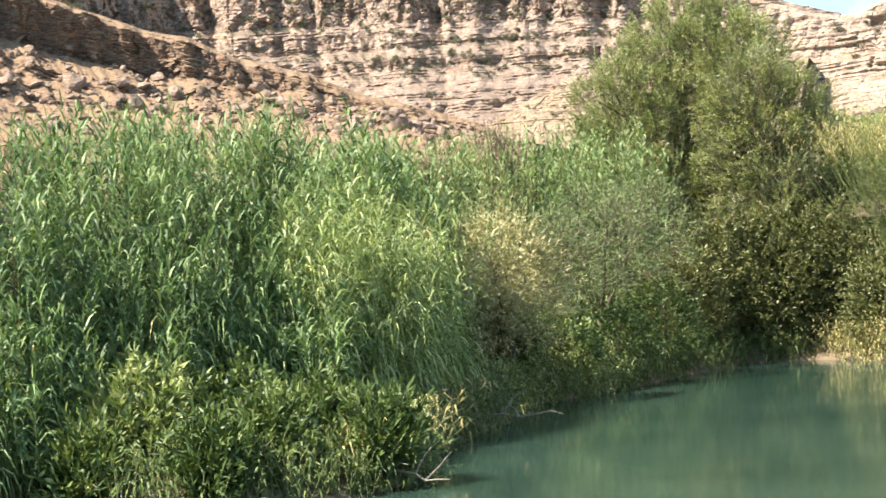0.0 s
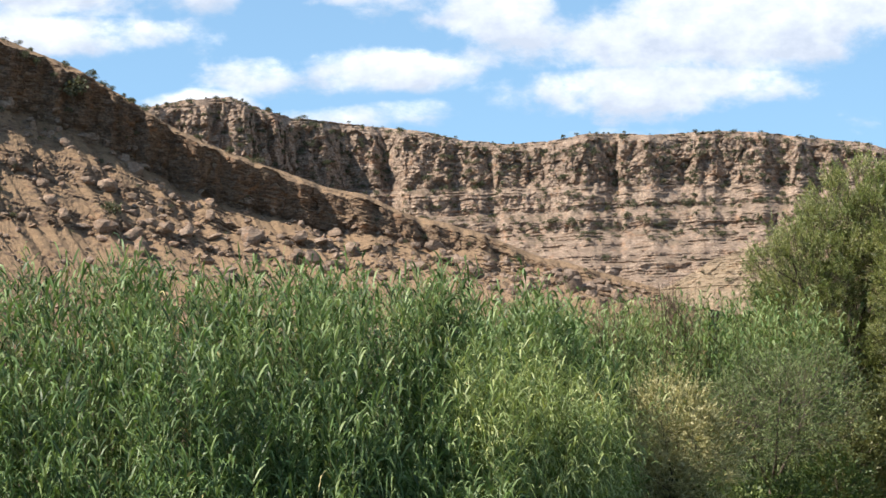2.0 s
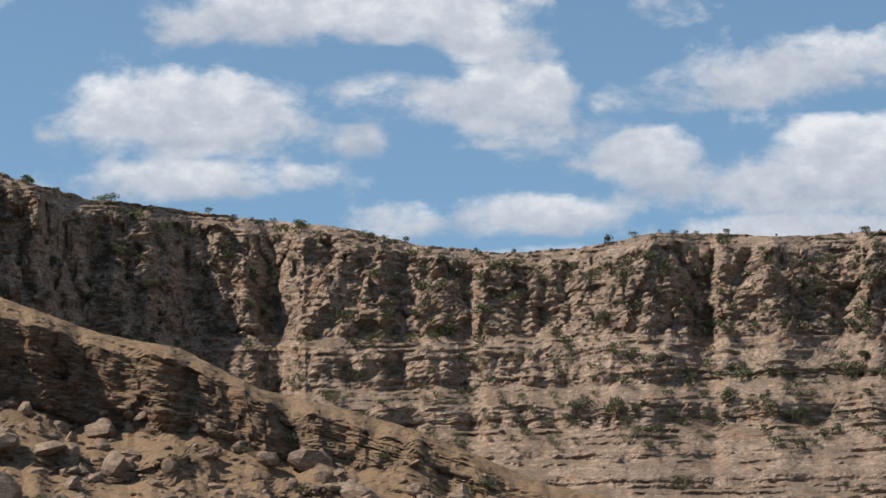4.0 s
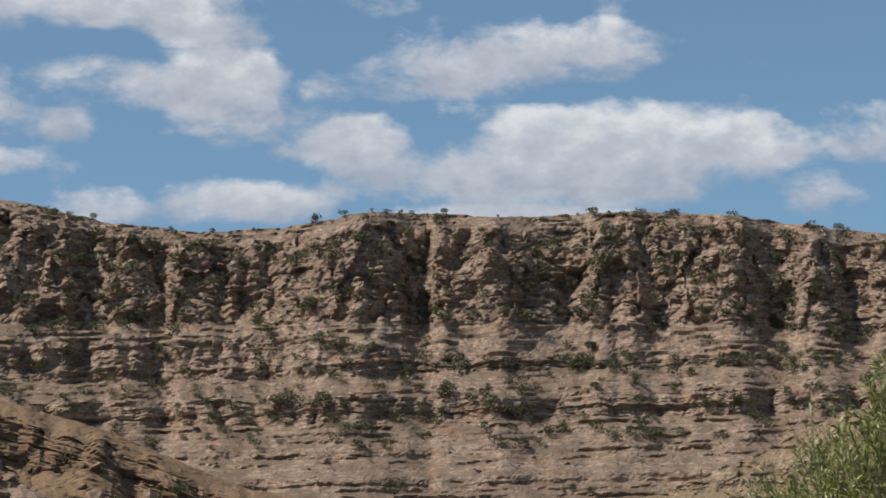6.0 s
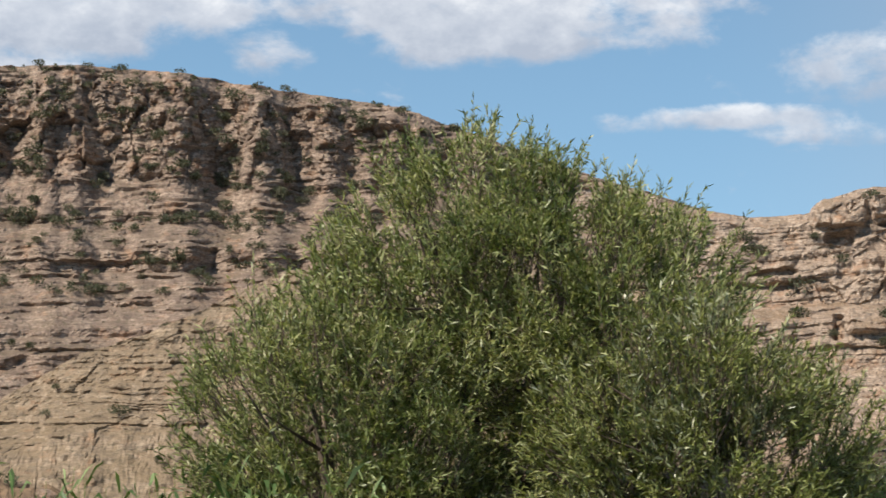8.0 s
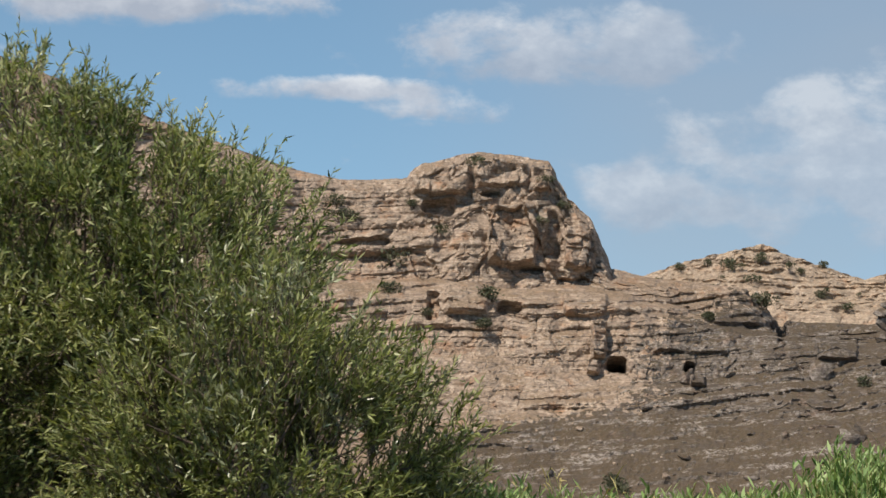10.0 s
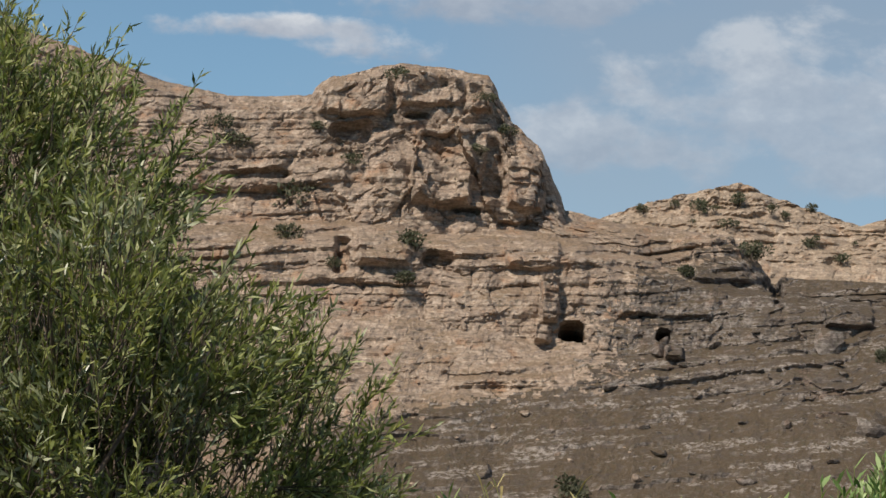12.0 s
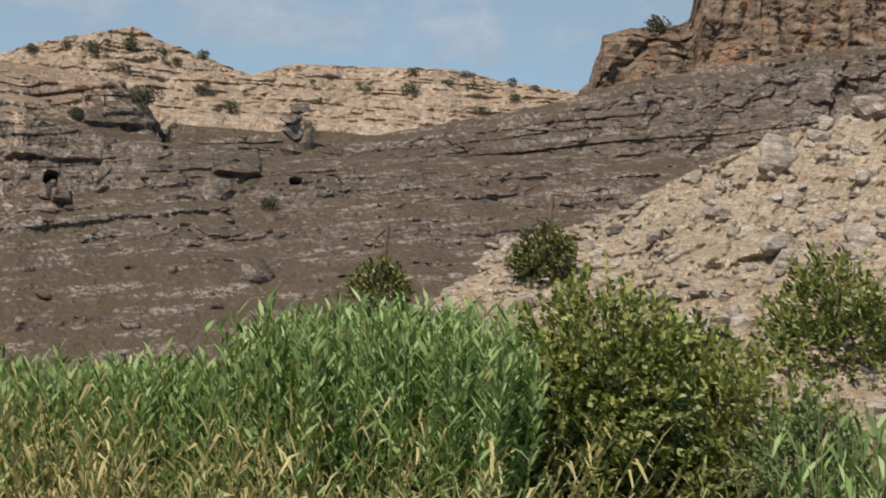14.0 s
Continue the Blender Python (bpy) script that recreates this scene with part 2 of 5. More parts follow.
M_CLIFF = rock_material("cliff_limestone", (0.46, 0.36, 0.275), (0.265, 0.193, 0.144), (0.115, 0.084, 0.068), (0.182, 0.137, 0.095), (0.55, 0.95), 0.55, 0.3, 0.6, 0.35, mottled=0.75)
M_HILL = rock_material("hill_sandstone", (0.26, 0.187, 0.132), (0.125, 0.086, 0.06), (0.046, 0.032, 0.024), (0.285, 0.192, 0.114), (0.36, 0.7), 0.6, 0.2, 0.4, 0.0, 0.4, 0.25)
M_SPUR = rock_material("yellow_limestone", (0.46, 0.365, 0.26), (0.28, 0.213, 0.145), (0.13, 0.098, 0.068), (0.26, 0.192, 0.118), (0.5, 0.85), 0.5, 0.4, 0.5, 0.2)
M_FAR = rock_material("pale_layered_limestone", (0.60, 0.48, 0.365), (0.39, 0.30, 0.215), (0.18, 0.132, 0.095), (0.32, 0.24, 0.16), (0.55, 0.95), 0.42, 0.3, 0.3, 0.5)
M_CRAG = rock_material("crag_limestone", (0.585, 0.468, 0.36), (0.36, 0.273, 0.203), (0.155, 0.118, 0.092), (0.265, 0.187, 0.118), (0.55, 0.9), 0.42, 0.6, 0.4, 0.25, 0.6)
# canyon slope limestone with the cloud's shade put into its colour
M_SHADE_GREY = rock_material("shade_toned_limestone", (0.35, 0.305, 0.262), (0.165, 0.136, 0.113), (0.058, 0.045, 0.037), (0.112, 0.081, 0.05), (0.4, 0.72), 0.42, 0.2, 0.45, 0.85, 0.2, slant=0.1)
M_WALL = rock_material("stained_limestone", (0.33, 0.245, 0.175), (0.195, 0.138, 0.095), (0.075, 0.055, 0.044), (0.19, 0.14, 0.10), (0.7, 1.0), 0.5, 0.95, 0.2, 0.0, 0.85)
M_SCREE = rock_material("pale_scree", (0.62, 0.54, 0.42), (0.39, 0.315, 0.225), (0.16, 0.12, 0.086), (0.36, 0.265, 0.165), (0.5, 0.95), 0.35, 0.25, 0.45, 0.4, 0.3)
M_STONE = rock_material("boulder_stone", (0.54, 0.48, 0.40), (0.33, 0.28, 0.225), (0.13, 0.105, 0.085), (0.34, 0.28, 0.21), (1.2, 1.6), 0.3, 0.3, 0.1)
M_DARKSTONE = rock_material("dark_boulder_stone", (0.37, 0.28, 0.21), (0.205, 0.15, 0.11), (0.08, 0.058, 0.045), (0.26, 0.185, 0.12), (1.2, 1.6), 0.3, 0.3, 0.1)
M_EARTH = plain_material("bank_earth", (0.085, 0.064, 0.042), (0.19, 0.145, 0.092), 3.0)
M_BARK = plain_material("bark", (0.06, 0.045, 0.035), (0.17, 0.13, 0.095), 14.0)
M_DRIFT = plain_material("bleached_wood", (0.15, 0.12, 0.09), (0.33, 0.28, 0.22), 12.0)
M_DRYTWIG = plain_material("dry_brown_twigs", (0.08, 0.056, 0.038), (0.16, 0.115, 0.078), 9.0)
M_REED = leaf_material("reed_leaf", (0.028, 0.055, 0.018), (0.128, 0.208, 0.066), (0.36, 0.435, 0.205), 0.47, 0.28, 0.3)
M_REED_PALE = leaf_material("pale_reed_leaf", (0.06, 0.10, 0.028), (0.20, 0.265, 0.08), (0.46, 0.50, 0.225), 0.47, 0.28, 0.32)
M_REED_BRIGHT = leaf_material("bright_reed_leaf", (0.075, 0.14, 0.038), (0.235, 0.345, 0.108), (0.47, 0.56, 0.265), 0.5, 0.34, 0.3)
M_CANE = plain_material("cane", (0.09, 0.13, 0.04), (0.22, 0.22, 0.09), 6.0, 0.6)
M_STRAW = leaf_material("straw", (0.21, 0.165, 0.06), (0.37, 0.305, 0.12), (0.54, 0.47, 0.22), 0.6, 0.2)
M_WILLOW = leaf_material("willow_leaf", (0.046, 0.07, 0.019), (0.18, 0.23, 0.064), (0.54, 0.54, 0.29), 0.4, 0.34, 0.4)
M_WILLOW_LIGHT = leaf_material("lighter_willow_leaf", (0.10, 0.125, 0.034), (0.30, 0.33, 0.105), (0.64, 0.62, 0.36), 0.4, 0.34, 0.42)
M_YELLOW = leaf_material("yellowing_leaf", (0.19, 0.175, 0.07), (0.42, 0.385, 0.19), (0.64, 0.59, 0.36), 0.55, 0.28)
M_GREYLEAF = leaf_material("grey_green_leaf", (0.075, 0.11, 0.042), (0.195, 0.25, 0.095), (0.41, 0.45, 0.22), 0.5, 0.28)
M_BROAD = leaf_material("broad_leaf", (0.04, 0.068, 0.018), (0.16, 0.215, 0.06), (0.46, 0.48, 0.21), 0.42, 0.26, 0.45)
M_FIG = leaf_material("fig_leaf", (0.055, 0.08, 0.02), (0.21, 0.245, 0.062), (0.50, 0.49, 0.18), 0.45, 0.36, 0.4)
M_SILVER = leaf_material("silvery_willow_leaf", (0.12, 0.14, 0.06), (0.32, 0.34, 0.18), (0.68, 0.68, 0.52), 0.34, 0.26, 0.55)
M_OLIVE = leaf_material("olive_leaf", (0.045, 0.056, 0.017), (0.15, 0.162, 0.056), (0.33, 0.32, 0.14), 0.45, 0.25, 0.35)
M_HERB = leaf_material("bank_herb_leaf", (0.03, 0.052, 0.013), (0.09, 0.14, 0.035), (0.23, 0.27, 0.095), 0.5, 0.22)
M_SHORE = leaf_material("shore_herb_leaf", (0.17, 0.21, 0.055), (0.34, 0.38, 0.13), (0.52, 0.52, 0.25), 0.5, 0.35)
M_SHRUB = leaf_material("dark_shrub_leaf", (0.07, 0.076, 0.048), (0.115, 0.12, 0.078), (0.18, 0.18, 0.125), 0.9, 0.25, 0.05)


def water_material():
    m, t, bsdf, out = material("river_water")
    pos = t.nodes.new("ShaderNodeNewGeometry").outputs["Position"]
    n1 = noise_tex(t, pos, 0.25, 3, 0.5)
    colour = ramp(t, n1, [(0.35, (0.020, 0.043, 0.031)), (0.65, (0.031, 0.060, 0.043))])
    t.links.new(colour, bsdf.inputs["Base Color"])
    bsdf.inputs["Roughness"].default_value = 0.06
    bsdf.inputs["IOR"].default_value = 1.33
    r1 = noise_tex(t, pos, 1.1, 4, 0.5, (1.0, 0.35, 1.0))
    r2 = noise_tex(t, pos, 6.0, 3, 0.5, (1.0, 0.4, 1.0))
    bp = node(t, "ShaderNodeBump", Strength=0.10, Distance=0.08)
    t.links.new(op(t, "ADD", r1, op(t, "MULTIPLY", r2, 0.25)), bp.inputs["Height"])
    t.links.new(bp.outputs[0], bsdf.inputs["Normal"])
    return m


M_WATER = water_material()

# ---- tools for shapes ----
PERM = np.random.RandomState(7).permutation(256)
PERM = np.concatenate([PERM, PERM, PERM])
GRADS = np.random.RandomState(8).normal(size=(256, 3))
GRADS /= np.linalg.norm(GRADS, axis=1)[:, None]


def perlin(p):
    """Gradient noise, about -1 to 1, for an array of points."""
    p = np.asarray(p, dtype=float)
    i = np.floor(p).astype(int)
    f = p - i
    u = f * f * f * (f * (f * 6 - 15) + 10)
    i &= 255
    total = 0
    for dx in (0, 1):
        for dy in (0, 1):
            for dz in (0, 1):
                h = PERM[PERM[PERM[i[..., 0] + dx] + i[..., 1] + dy] + i[..., 2] + dz]
                g = GRADS[h]
                d = g[..., 0] * (f[..., 0] - dx) + g[..., 1] * (f[..., 1] - dy) + g[..., 2] * (f[..., 2] - dz)
                w = (u[..., 0] if dx else 1 - u[..., 0]) * (u[..., 1] if dy else 1 - u[..., 1]) * (u[..., 2] if dz else 1 - u[..., 2])
                total = total + w * d
    return total * 1.6


def fbm(p, octaves=3):
    total, a = 0, 1.0
    for k in range(octaves):
        total = total + a * perlin(p * 2.03 ** k + 17.3 * k)
        a *= 0.5
    return total


def sstep(x, lo, hi):
    s = np.clip((x - lo) / (hi - lo), 0, 1)
    return s * s * (3 - 2 * s)


def mesh_object(name, verts, faces, mats, parent=None, smooth_faces=True, which=None):
    """An object from arrays: verts (n, 3), faces (m, 3 or 4)."""
    verts, faces = np.asarray(verts, dtype=np.float32), np.asarray(faces, dtype=np.int32)
    me = bpy.data.meshes.new(name)
    k = faces.shape[1]
    me.vertices.add(len(verts))
    me.vertices.foreach_set("co", verts.ravel())
    me.loops.add(faces.size)
    me.loops.foreach_set("vertex_index", faces.ravel())
    me.polygons.add(len(faces))
    me.polygons.foreach_set("loop_start", np.arange(0, faces.size, k, dtype=np.int32))
    me.polygons.foreach_set("loop_total", np.full(len(faces), k, dtype=np.int32))
    me.polygons.foreach_set("use_smooth", np.full(len(faces), smooth_faces))
    for m in mats if isinstance(mats, (list, tuple)) else [mats]:
        me.materials.append(m)
    if which is not None:
        me.polygons.foreach_set("material_index", np.asarray(which, dtype=np.int32))
    me.update(calc_edges=True)
    ob = new(name, me)
    if parent:
        ob.parent = parent
    return ob


def grid_faces(na, nv):
    i = np.arange(na * nv).reshape(na, nv)
    return np.stack([i[:-1, :-1], i[1:, :-1], i[1:, 1:], i[:-1, 1:]], -1).reshape(-1, 4)


def bricked(u, s, wide, seed):
    """Beds of rock: how far each bed and its blocks stand out (about -0.7 to 0.7), and 1 in the open seams and joints."""
    k = np.floor(s).astype(int)
    fr = s - k
    row = PERM[(k + seed * 7) & 255] / 255.0
    w = wide * (0.6 + 1.6 * row)
    wander = perlin(np.stack([u * 0.45 / wide + 9.7 * row, k * 3.71 + 0.5, 0 * u + seed * 1.3], -1))
    uu = u / w + 93.7 * row
    j = np.floor(uu).astype(int)
    fu = uu - j
    stand = PERM[PERM[(j + seed) & 255] + ((k * 5) & 255)] / 255.0 - 0.5
    broken = sstep(perlin(np.stack([u * 0.3 / wide, k * 1.9 + 0.3, 0 * u + 4.4], -1)), -0.2, 0.3)
    joint = (1 - sstep(np.minimum(fu, 1 - fu) * w, 0.0, 0.035)) * broken
    seam = (1 - sstep(fr, 0.0, 0.12)) * sstep(wander, -0.35, 0.15)
    weathered = -0.45 * sstep(fr, 0.55, 1.0) ** 2
    return 0.75 * wander + 0.75 * (row - 0.5) + 0.55 * stand * broken + weathered, np.maximum(joint, seam)


def fractured(p, seed):
    """Rock split into angular pieces: how far each tilted facet stands out (-1 to 1), and 1 in the cracks."""
    i = np.floor(p).astype(int)
    f1 = np.full(p.shape[:-1], 9.0)
    f2 = np.full(p.shape[:-1], 9.0)
    stand, tilt = np.zeros(p.shape[:-1]), np.zeros(p.shape[:-1])
    for dx in (-1, 0, 1):
        for dy in (-1, 0, 1):
            for dz in (-1, 0, 1):
                h = PERM[PERM[PERM[(i[..., 0] + dx + seed) & 255] + ((i[..., 1] + dy) & 255)] + ((i[..., 2] + dz) & 255)]
                g = GRADS[h]
                off = i + np.array([dx, dy, dz]) + 0.5 + 0.48 * g - p
                d = np.sqrt((off ** 2).sum(-1))
                near = d < f1
                f2 = np.where(near, f1, np.minimum(f2, d))
                f1 = np.where(near, d, f1)
                stand = np.where(near, PERM[h + 31] / 127.5 - 1.0, stand)
                t = GRADS[PERM[h + 77]]
                tilt = np.where(near, -(off * t).sum(-1), tilt)
    return 0.6 * stand + 0.9 * tilt, 1 - sstep(f2 - f1, 0.0, 0.09)


def rocky(p, arc, rough, size, seed, ledges, folds, lift, split, gully, bedding):
    """How far rock stands out: buttresses and gullies, beds broken into blocks, split faces, thin ledges, rubble."""
    q = p + seed * 31.7
    low = fbm(q * 0.35 / folds, 2)
    mid = fbm(q * 1.1 / size, 2)
    warp = 0.8 * low[..., None]
    g1 = np.minimum(np.abs(perlin(q * np.array([0.62, 0.62, 0.22]) / folds + warp)) * 2.6, 1.0) - 0.6
    g2 = np.minimum(np.abs(perlin(q * np.array([1.7, 1.7, 0.75]) / folds + 0.6 * warp)) * 2.4, 1.0) - 0.6
    open_face = sstep(fbm(q * np.array([0.4, 0.4, 0.4]) / folds + 11.0, 2), -0.5, 0.4)
    s = (q[..., 2] + lift) / size + 0.14 * low + 0.03 * mid
    u = arc / size + 0.12 * mid + 0.4 * low
    b1, c1 = bricked(u, s * 1.5, 1.5, seed)
    b2, c2 = bricked(u, s * 4.9 + 0.1 * mid, 0.7, seed + 3)
    shift = q + size * 0.25 * mid[..., None] + np.array([0, 0, 1.0]) * lift[..., None]
    v1, w1 = fractured(shift * np.array([1.0, 1.0, 0.8]) / (1.5 * size), seed)
    v2, w2 = fractured(shift * np.array([1.0, 1.0, 1.6]) / (0.4 * size), seed + 9)
    massive = sstep(fbm(q * np.array([0.5, 0.5, 0.9]) / size + 7.7, 2), 0.0, 0.45) * np.clip(split, 0, 1)
    layered = 1 - 0.75 * massive
    d = rough * (folds * gully * (0.24 * g1 * (0.35 + 0.65 * open_face) + 0.24 * g2) + size * 0.12 * mid)
    d += bedding * size * ((0.02 + 0.17 * rough) * b1 - (0.01 + 0.05 * rough) * c1) * (0.45 + 0.55 * layered)
    d += bedding * size * ((0.03 + 0.055 * rough) * b2 - (0.012 + 0.03 * rough) * c2) * layered
    d += split * rough * size * (0.26 * v1 - 0.04 * w1)
    d += (0.4 + 0.6 * split) * size * ((0.015 + 0.085 * rough) * v2 - 0.012 * rough * w2)
    k3 = np.floor(s * 3.1 + 0.15 * mid)
    fr = s * 3.1 + 0.15 * mid - k3
    ledge = (sstep(fr, 0.0, 0.2) * (1 - sstep(fr, 0.4, 1.0)) - 0.35) * (PERM[k3.astype(int) & 255] / 255.0)
    patchy = sstep(perlin(np.stack([u * 0.5, k3 * 2.3 + 0.4, 0 * u + 3.1], -1)), -0.15, 0.3)
    d += ledges * size * (0.17 - 0.10 * rough) * ledge * patchy
    d += size * 0.035 * fbm(q * 3.2 / size, 2) + size * 0.028 * fbm(q * 9.0 / size, 2)
    return d


def along(table, az):
    if isinstance(table, (int, float)):
        return np.full_like(az, float(table))
    return np.interp(az, [p[0] for p in table], [p[1] for p in table])


EYE = (0.0, 0.0, 8.5)
SURFACES = {}


def rock_sheet(name, materials, az0, az1, na, curves, size, seed, centre=EYE, caves=(), bulges=(), wobble=0.0, label="", category="", second=None, ledges=1.0, jag=0.0, folds=None, dip=0.0, split=None, gully=1.0, bedding=1.0, mild=1.0):
    """A rock face swept round a centre: each curve gives height angle, distance, roughness below it and rows to the next."""
    az = np.linspace(az0, az1, na)
    rows_e, rows_r, rough = [], [], []
    wob = wobble * fbm(np.stack([az * 0.55, 0 * az, 0 * az + seed], -1), 3)
    cur = []
    for i, (e, r, q, n, k) in enumerate(curves):
        wav = fbm(np.stack([az * 0.9 + 5.3 * i, 0 * az, 0 * az + seed * 3.1], -1), 3)
        cur.append((along(e, az) + jag * wav * (k > 0) * (i > 1), along(r, az) + wob * k + jag * 0.8 * (k > 0) * perlin(np.stack([az * 1.3, 0 * az + 2.7 * i, 0 * az], -1)), q, n))
    for (e0, r0, q0, n), (e1, r1, q1, _) in zip(cur[:-1], cur[1:]):
        for s in np.arange(n) / n:
            z0, z1 = r0 * np.tan(np.radians(e0)), r1 * np.tan(np.radians(e1))
            rows_r.append(r0 + (r1 - r0) * s)
            rows_e.append(z0 + (z1 - z0) * s)
            rough.append(q0)
    r, z, q = np.array(rows_r).T, np.array(rows_e).T, np.array(rough)
    ker = np.array([1, 2, 3, 2, 1]) / 9
    q = np.convolve(np.pad(q, 2, mode="edge"), ker, "valid")[None, :] * np.ones((na, 1))
    a = np.radians(az)[:, None]
    p = np.stack([centre[0] + r * np.sin(a), centre[1] + r * np.cos(a), centre[2] + z], -1)
    q = q * along(mild, az)[:, None]
    el = np.degrees(np.arctan2(z, r))
    broken = split(az[:, None], el) if split else 1.0
    beds = bedding(az[:, None], el) if callable(bedding) else bedding
    arc = a * r.mean() * np.ones_like(z)
    d = rocky(p, arc, q, size, seed, ledges, folds or size * 1.3, dip(az)[:, None] * np.ones_like(z) if callable(dip) else dip * arc, broken, gully, beds)
    for ca, ce, w, h, deep in caves:
        el = np.degrees(np.arctan2(z, r))
        edge = 0.35 * perlin(p * 4.0)
        inside = (np.abs((az[:, None] - ca) / w) ** 3 + np.abs((el - ce) / h) ** 3) ** (1 / 3) + edge
        d -= deep * (1 - sstep(inside, 0.7, 1.0))
    for ca, ce, w, h, thick, lean in bulges:
        el = np.degrees(np.arctan2(z, r))
        du, dv = (az[:, None] - ca) / w + 0.12 * perlin(p * 2.2 + ca), (el - ce) / h + 0.12 * perlin(p * 2.2 + 50 + ce)
        inside = np.maximum(np.abs(du), np.abs(dv)) + 0.12 * np.minimum(np.abs(du), np.abs(dv))
        d += (thick + 0.5 * thick * (lean * dv - 0.5 * du)) * (1 - sstep(inside, 0.86, 1.02))
    out = np.stack([-np.sin(a) * np.ones_like(z), -np.cos(a) * np.ones_like(z), 0.25 * np.ones_like(z)], -1)
    p = p + out * d[..., None]
    side = 0.05 * size * fbm(p * 3.0 / size + 91, 2)
    p[..., 0] += side * np.cos(a)
    p[..., 1] -= side * np.sin(a)
    which = None
    if second:
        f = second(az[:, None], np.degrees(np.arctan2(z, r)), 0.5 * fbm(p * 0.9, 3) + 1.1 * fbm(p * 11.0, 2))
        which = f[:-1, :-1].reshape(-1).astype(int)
    ob = mesh_object(name, p.reshape(-1, 3), grid_faces(*p.shape[:2])[:, ::-1], materials, smooth_faces=False, which=which)
    tagged(ob, label, category, kind="structure")
    SURFACES[name] = p
    return ob

# ---- large structure: ground, water, rock ----
BANK = [(-60, -32), (-30, -20), (-14, -9), (-8, -7.0), (-5, -6.2), (-3.0, -4.8), (-1.0, 2.2), (1.2, 6.6), (3.0, 12.0), (6.4, 14.8), (9.0, 18.5),
        (11.5, 21.5), (14.2, 21.3), (15.4, 17.0), (19.0, 8.0), (26.0, -6.0), (40.0, -30.0), (80, -60)]


def bank_line(x):
    return np.interp(x, [b[0] for b in BANK], [b[1] for b in BANK])


def ground_height(x, y):
    d = (y - bank_line(x)) * 0.75
    z = np.where(d < 0, -1.4 * sstep(-d, 0.0, 2.0) - 0.05, 0.35 * sstep(d, 0, 0.5) + 0.11 * np.clip(d, 0, 30))
    east = sstep(x, 18.0, 20.5) * sstep(y, 9.0, 16.0)
    z = np.where(d > 0, z + east * 3.6, z)
    z = z + sstep(-y, 75.0, 110.0) * 6.0
    return z + 0.10 * np.sin(x * 1.3 + 0.4 * y) * np.sin(y * 0.9) * (d > 0.4)


def build_ground():
    t = np.linspace(-1, 1, 180)
    s = np.sign(t) * (np.abs(t) * 70 + np.abs(t) ** 9 * 2200)
    x, y = np.meshgrid(s, s, indexing="ij")
    z = ground_height(x, y) + 0.06 * fbm(np.stack([x, y, 0 * x], -1) * 0.8, 3)
    ob = mesh_object("ground", np.stack([x, y, z], -1).reshape(-1, 3), grid_faces(*x.shape), M_EARTH)
    tagged(ob, "brown valley soil sloping down to the river", "ground", kind="structure")
    n = 60
    x, y = np.meshgrid(np.linspace(-120, 120, n), np.linspace(-100, 40, n), indexing="ij")
    ob = mesh_object("water", np.stack([x, y, 0 * x], -1).reshape(-1, 3), grid_faces(n, n), M_WATER)
    tagged(ob, "calm dark green river water with soft reflections", "river", kind="structure")


build_ground()

CLIFF_TOP = [(-20, 8.8), (-14.6, 9.45), (-12.5, 9.8), (-10.5, 9.95), (-8.4, 9.3), (-6.3, 8.7), (-4.1, 8.45), (-2, 8.2), (0.2, 8.0), (2.3, 7.5),
             (4.5, 7.25), (6.6, 7.32), (8.6, 7.7), (12, 7.5), (15, 7.55), (17.4, 7.37), (19, 7.08), (22.5, 6.55), (23.3, 6.3), (27, 4.9), (31, 3.6)]
CLIFF_BACK = [(a, e - 1.6) for a, e in CLIFF_TOP]
CLIFF_BENCH = [(a, e - 0.35) for a, e in CLIFF_TOP]


def bay(r):
    """The cliff's plan: a buttress, a bay that faces east, then a long front."""
    return [(-20, r - 3.4), (-11, r - 2.9), (-3.6, r + 2.4), (-1.4, r + 2.1), (-0.7, r + 1.0), (0.4, r + 1.3), (3.5, r + 1.4), (7, r + 0.2), (31, r)]


CLIFF_FOOT = [(-20, 4.9), (-4, 5.2), (0, 5.1), (5, 5.05), (9, 5.0), (15, 4.85), (20, 4.55), (24, 4.3), (31, 1.6)]


def ledge_line(*points):
    """A ledge along the cliff; its east end sinks behind the spur."""
    return [(-20, points[0][1])] + list(points) + [(31, 0.35 * points[-1][1] - 0.3)]


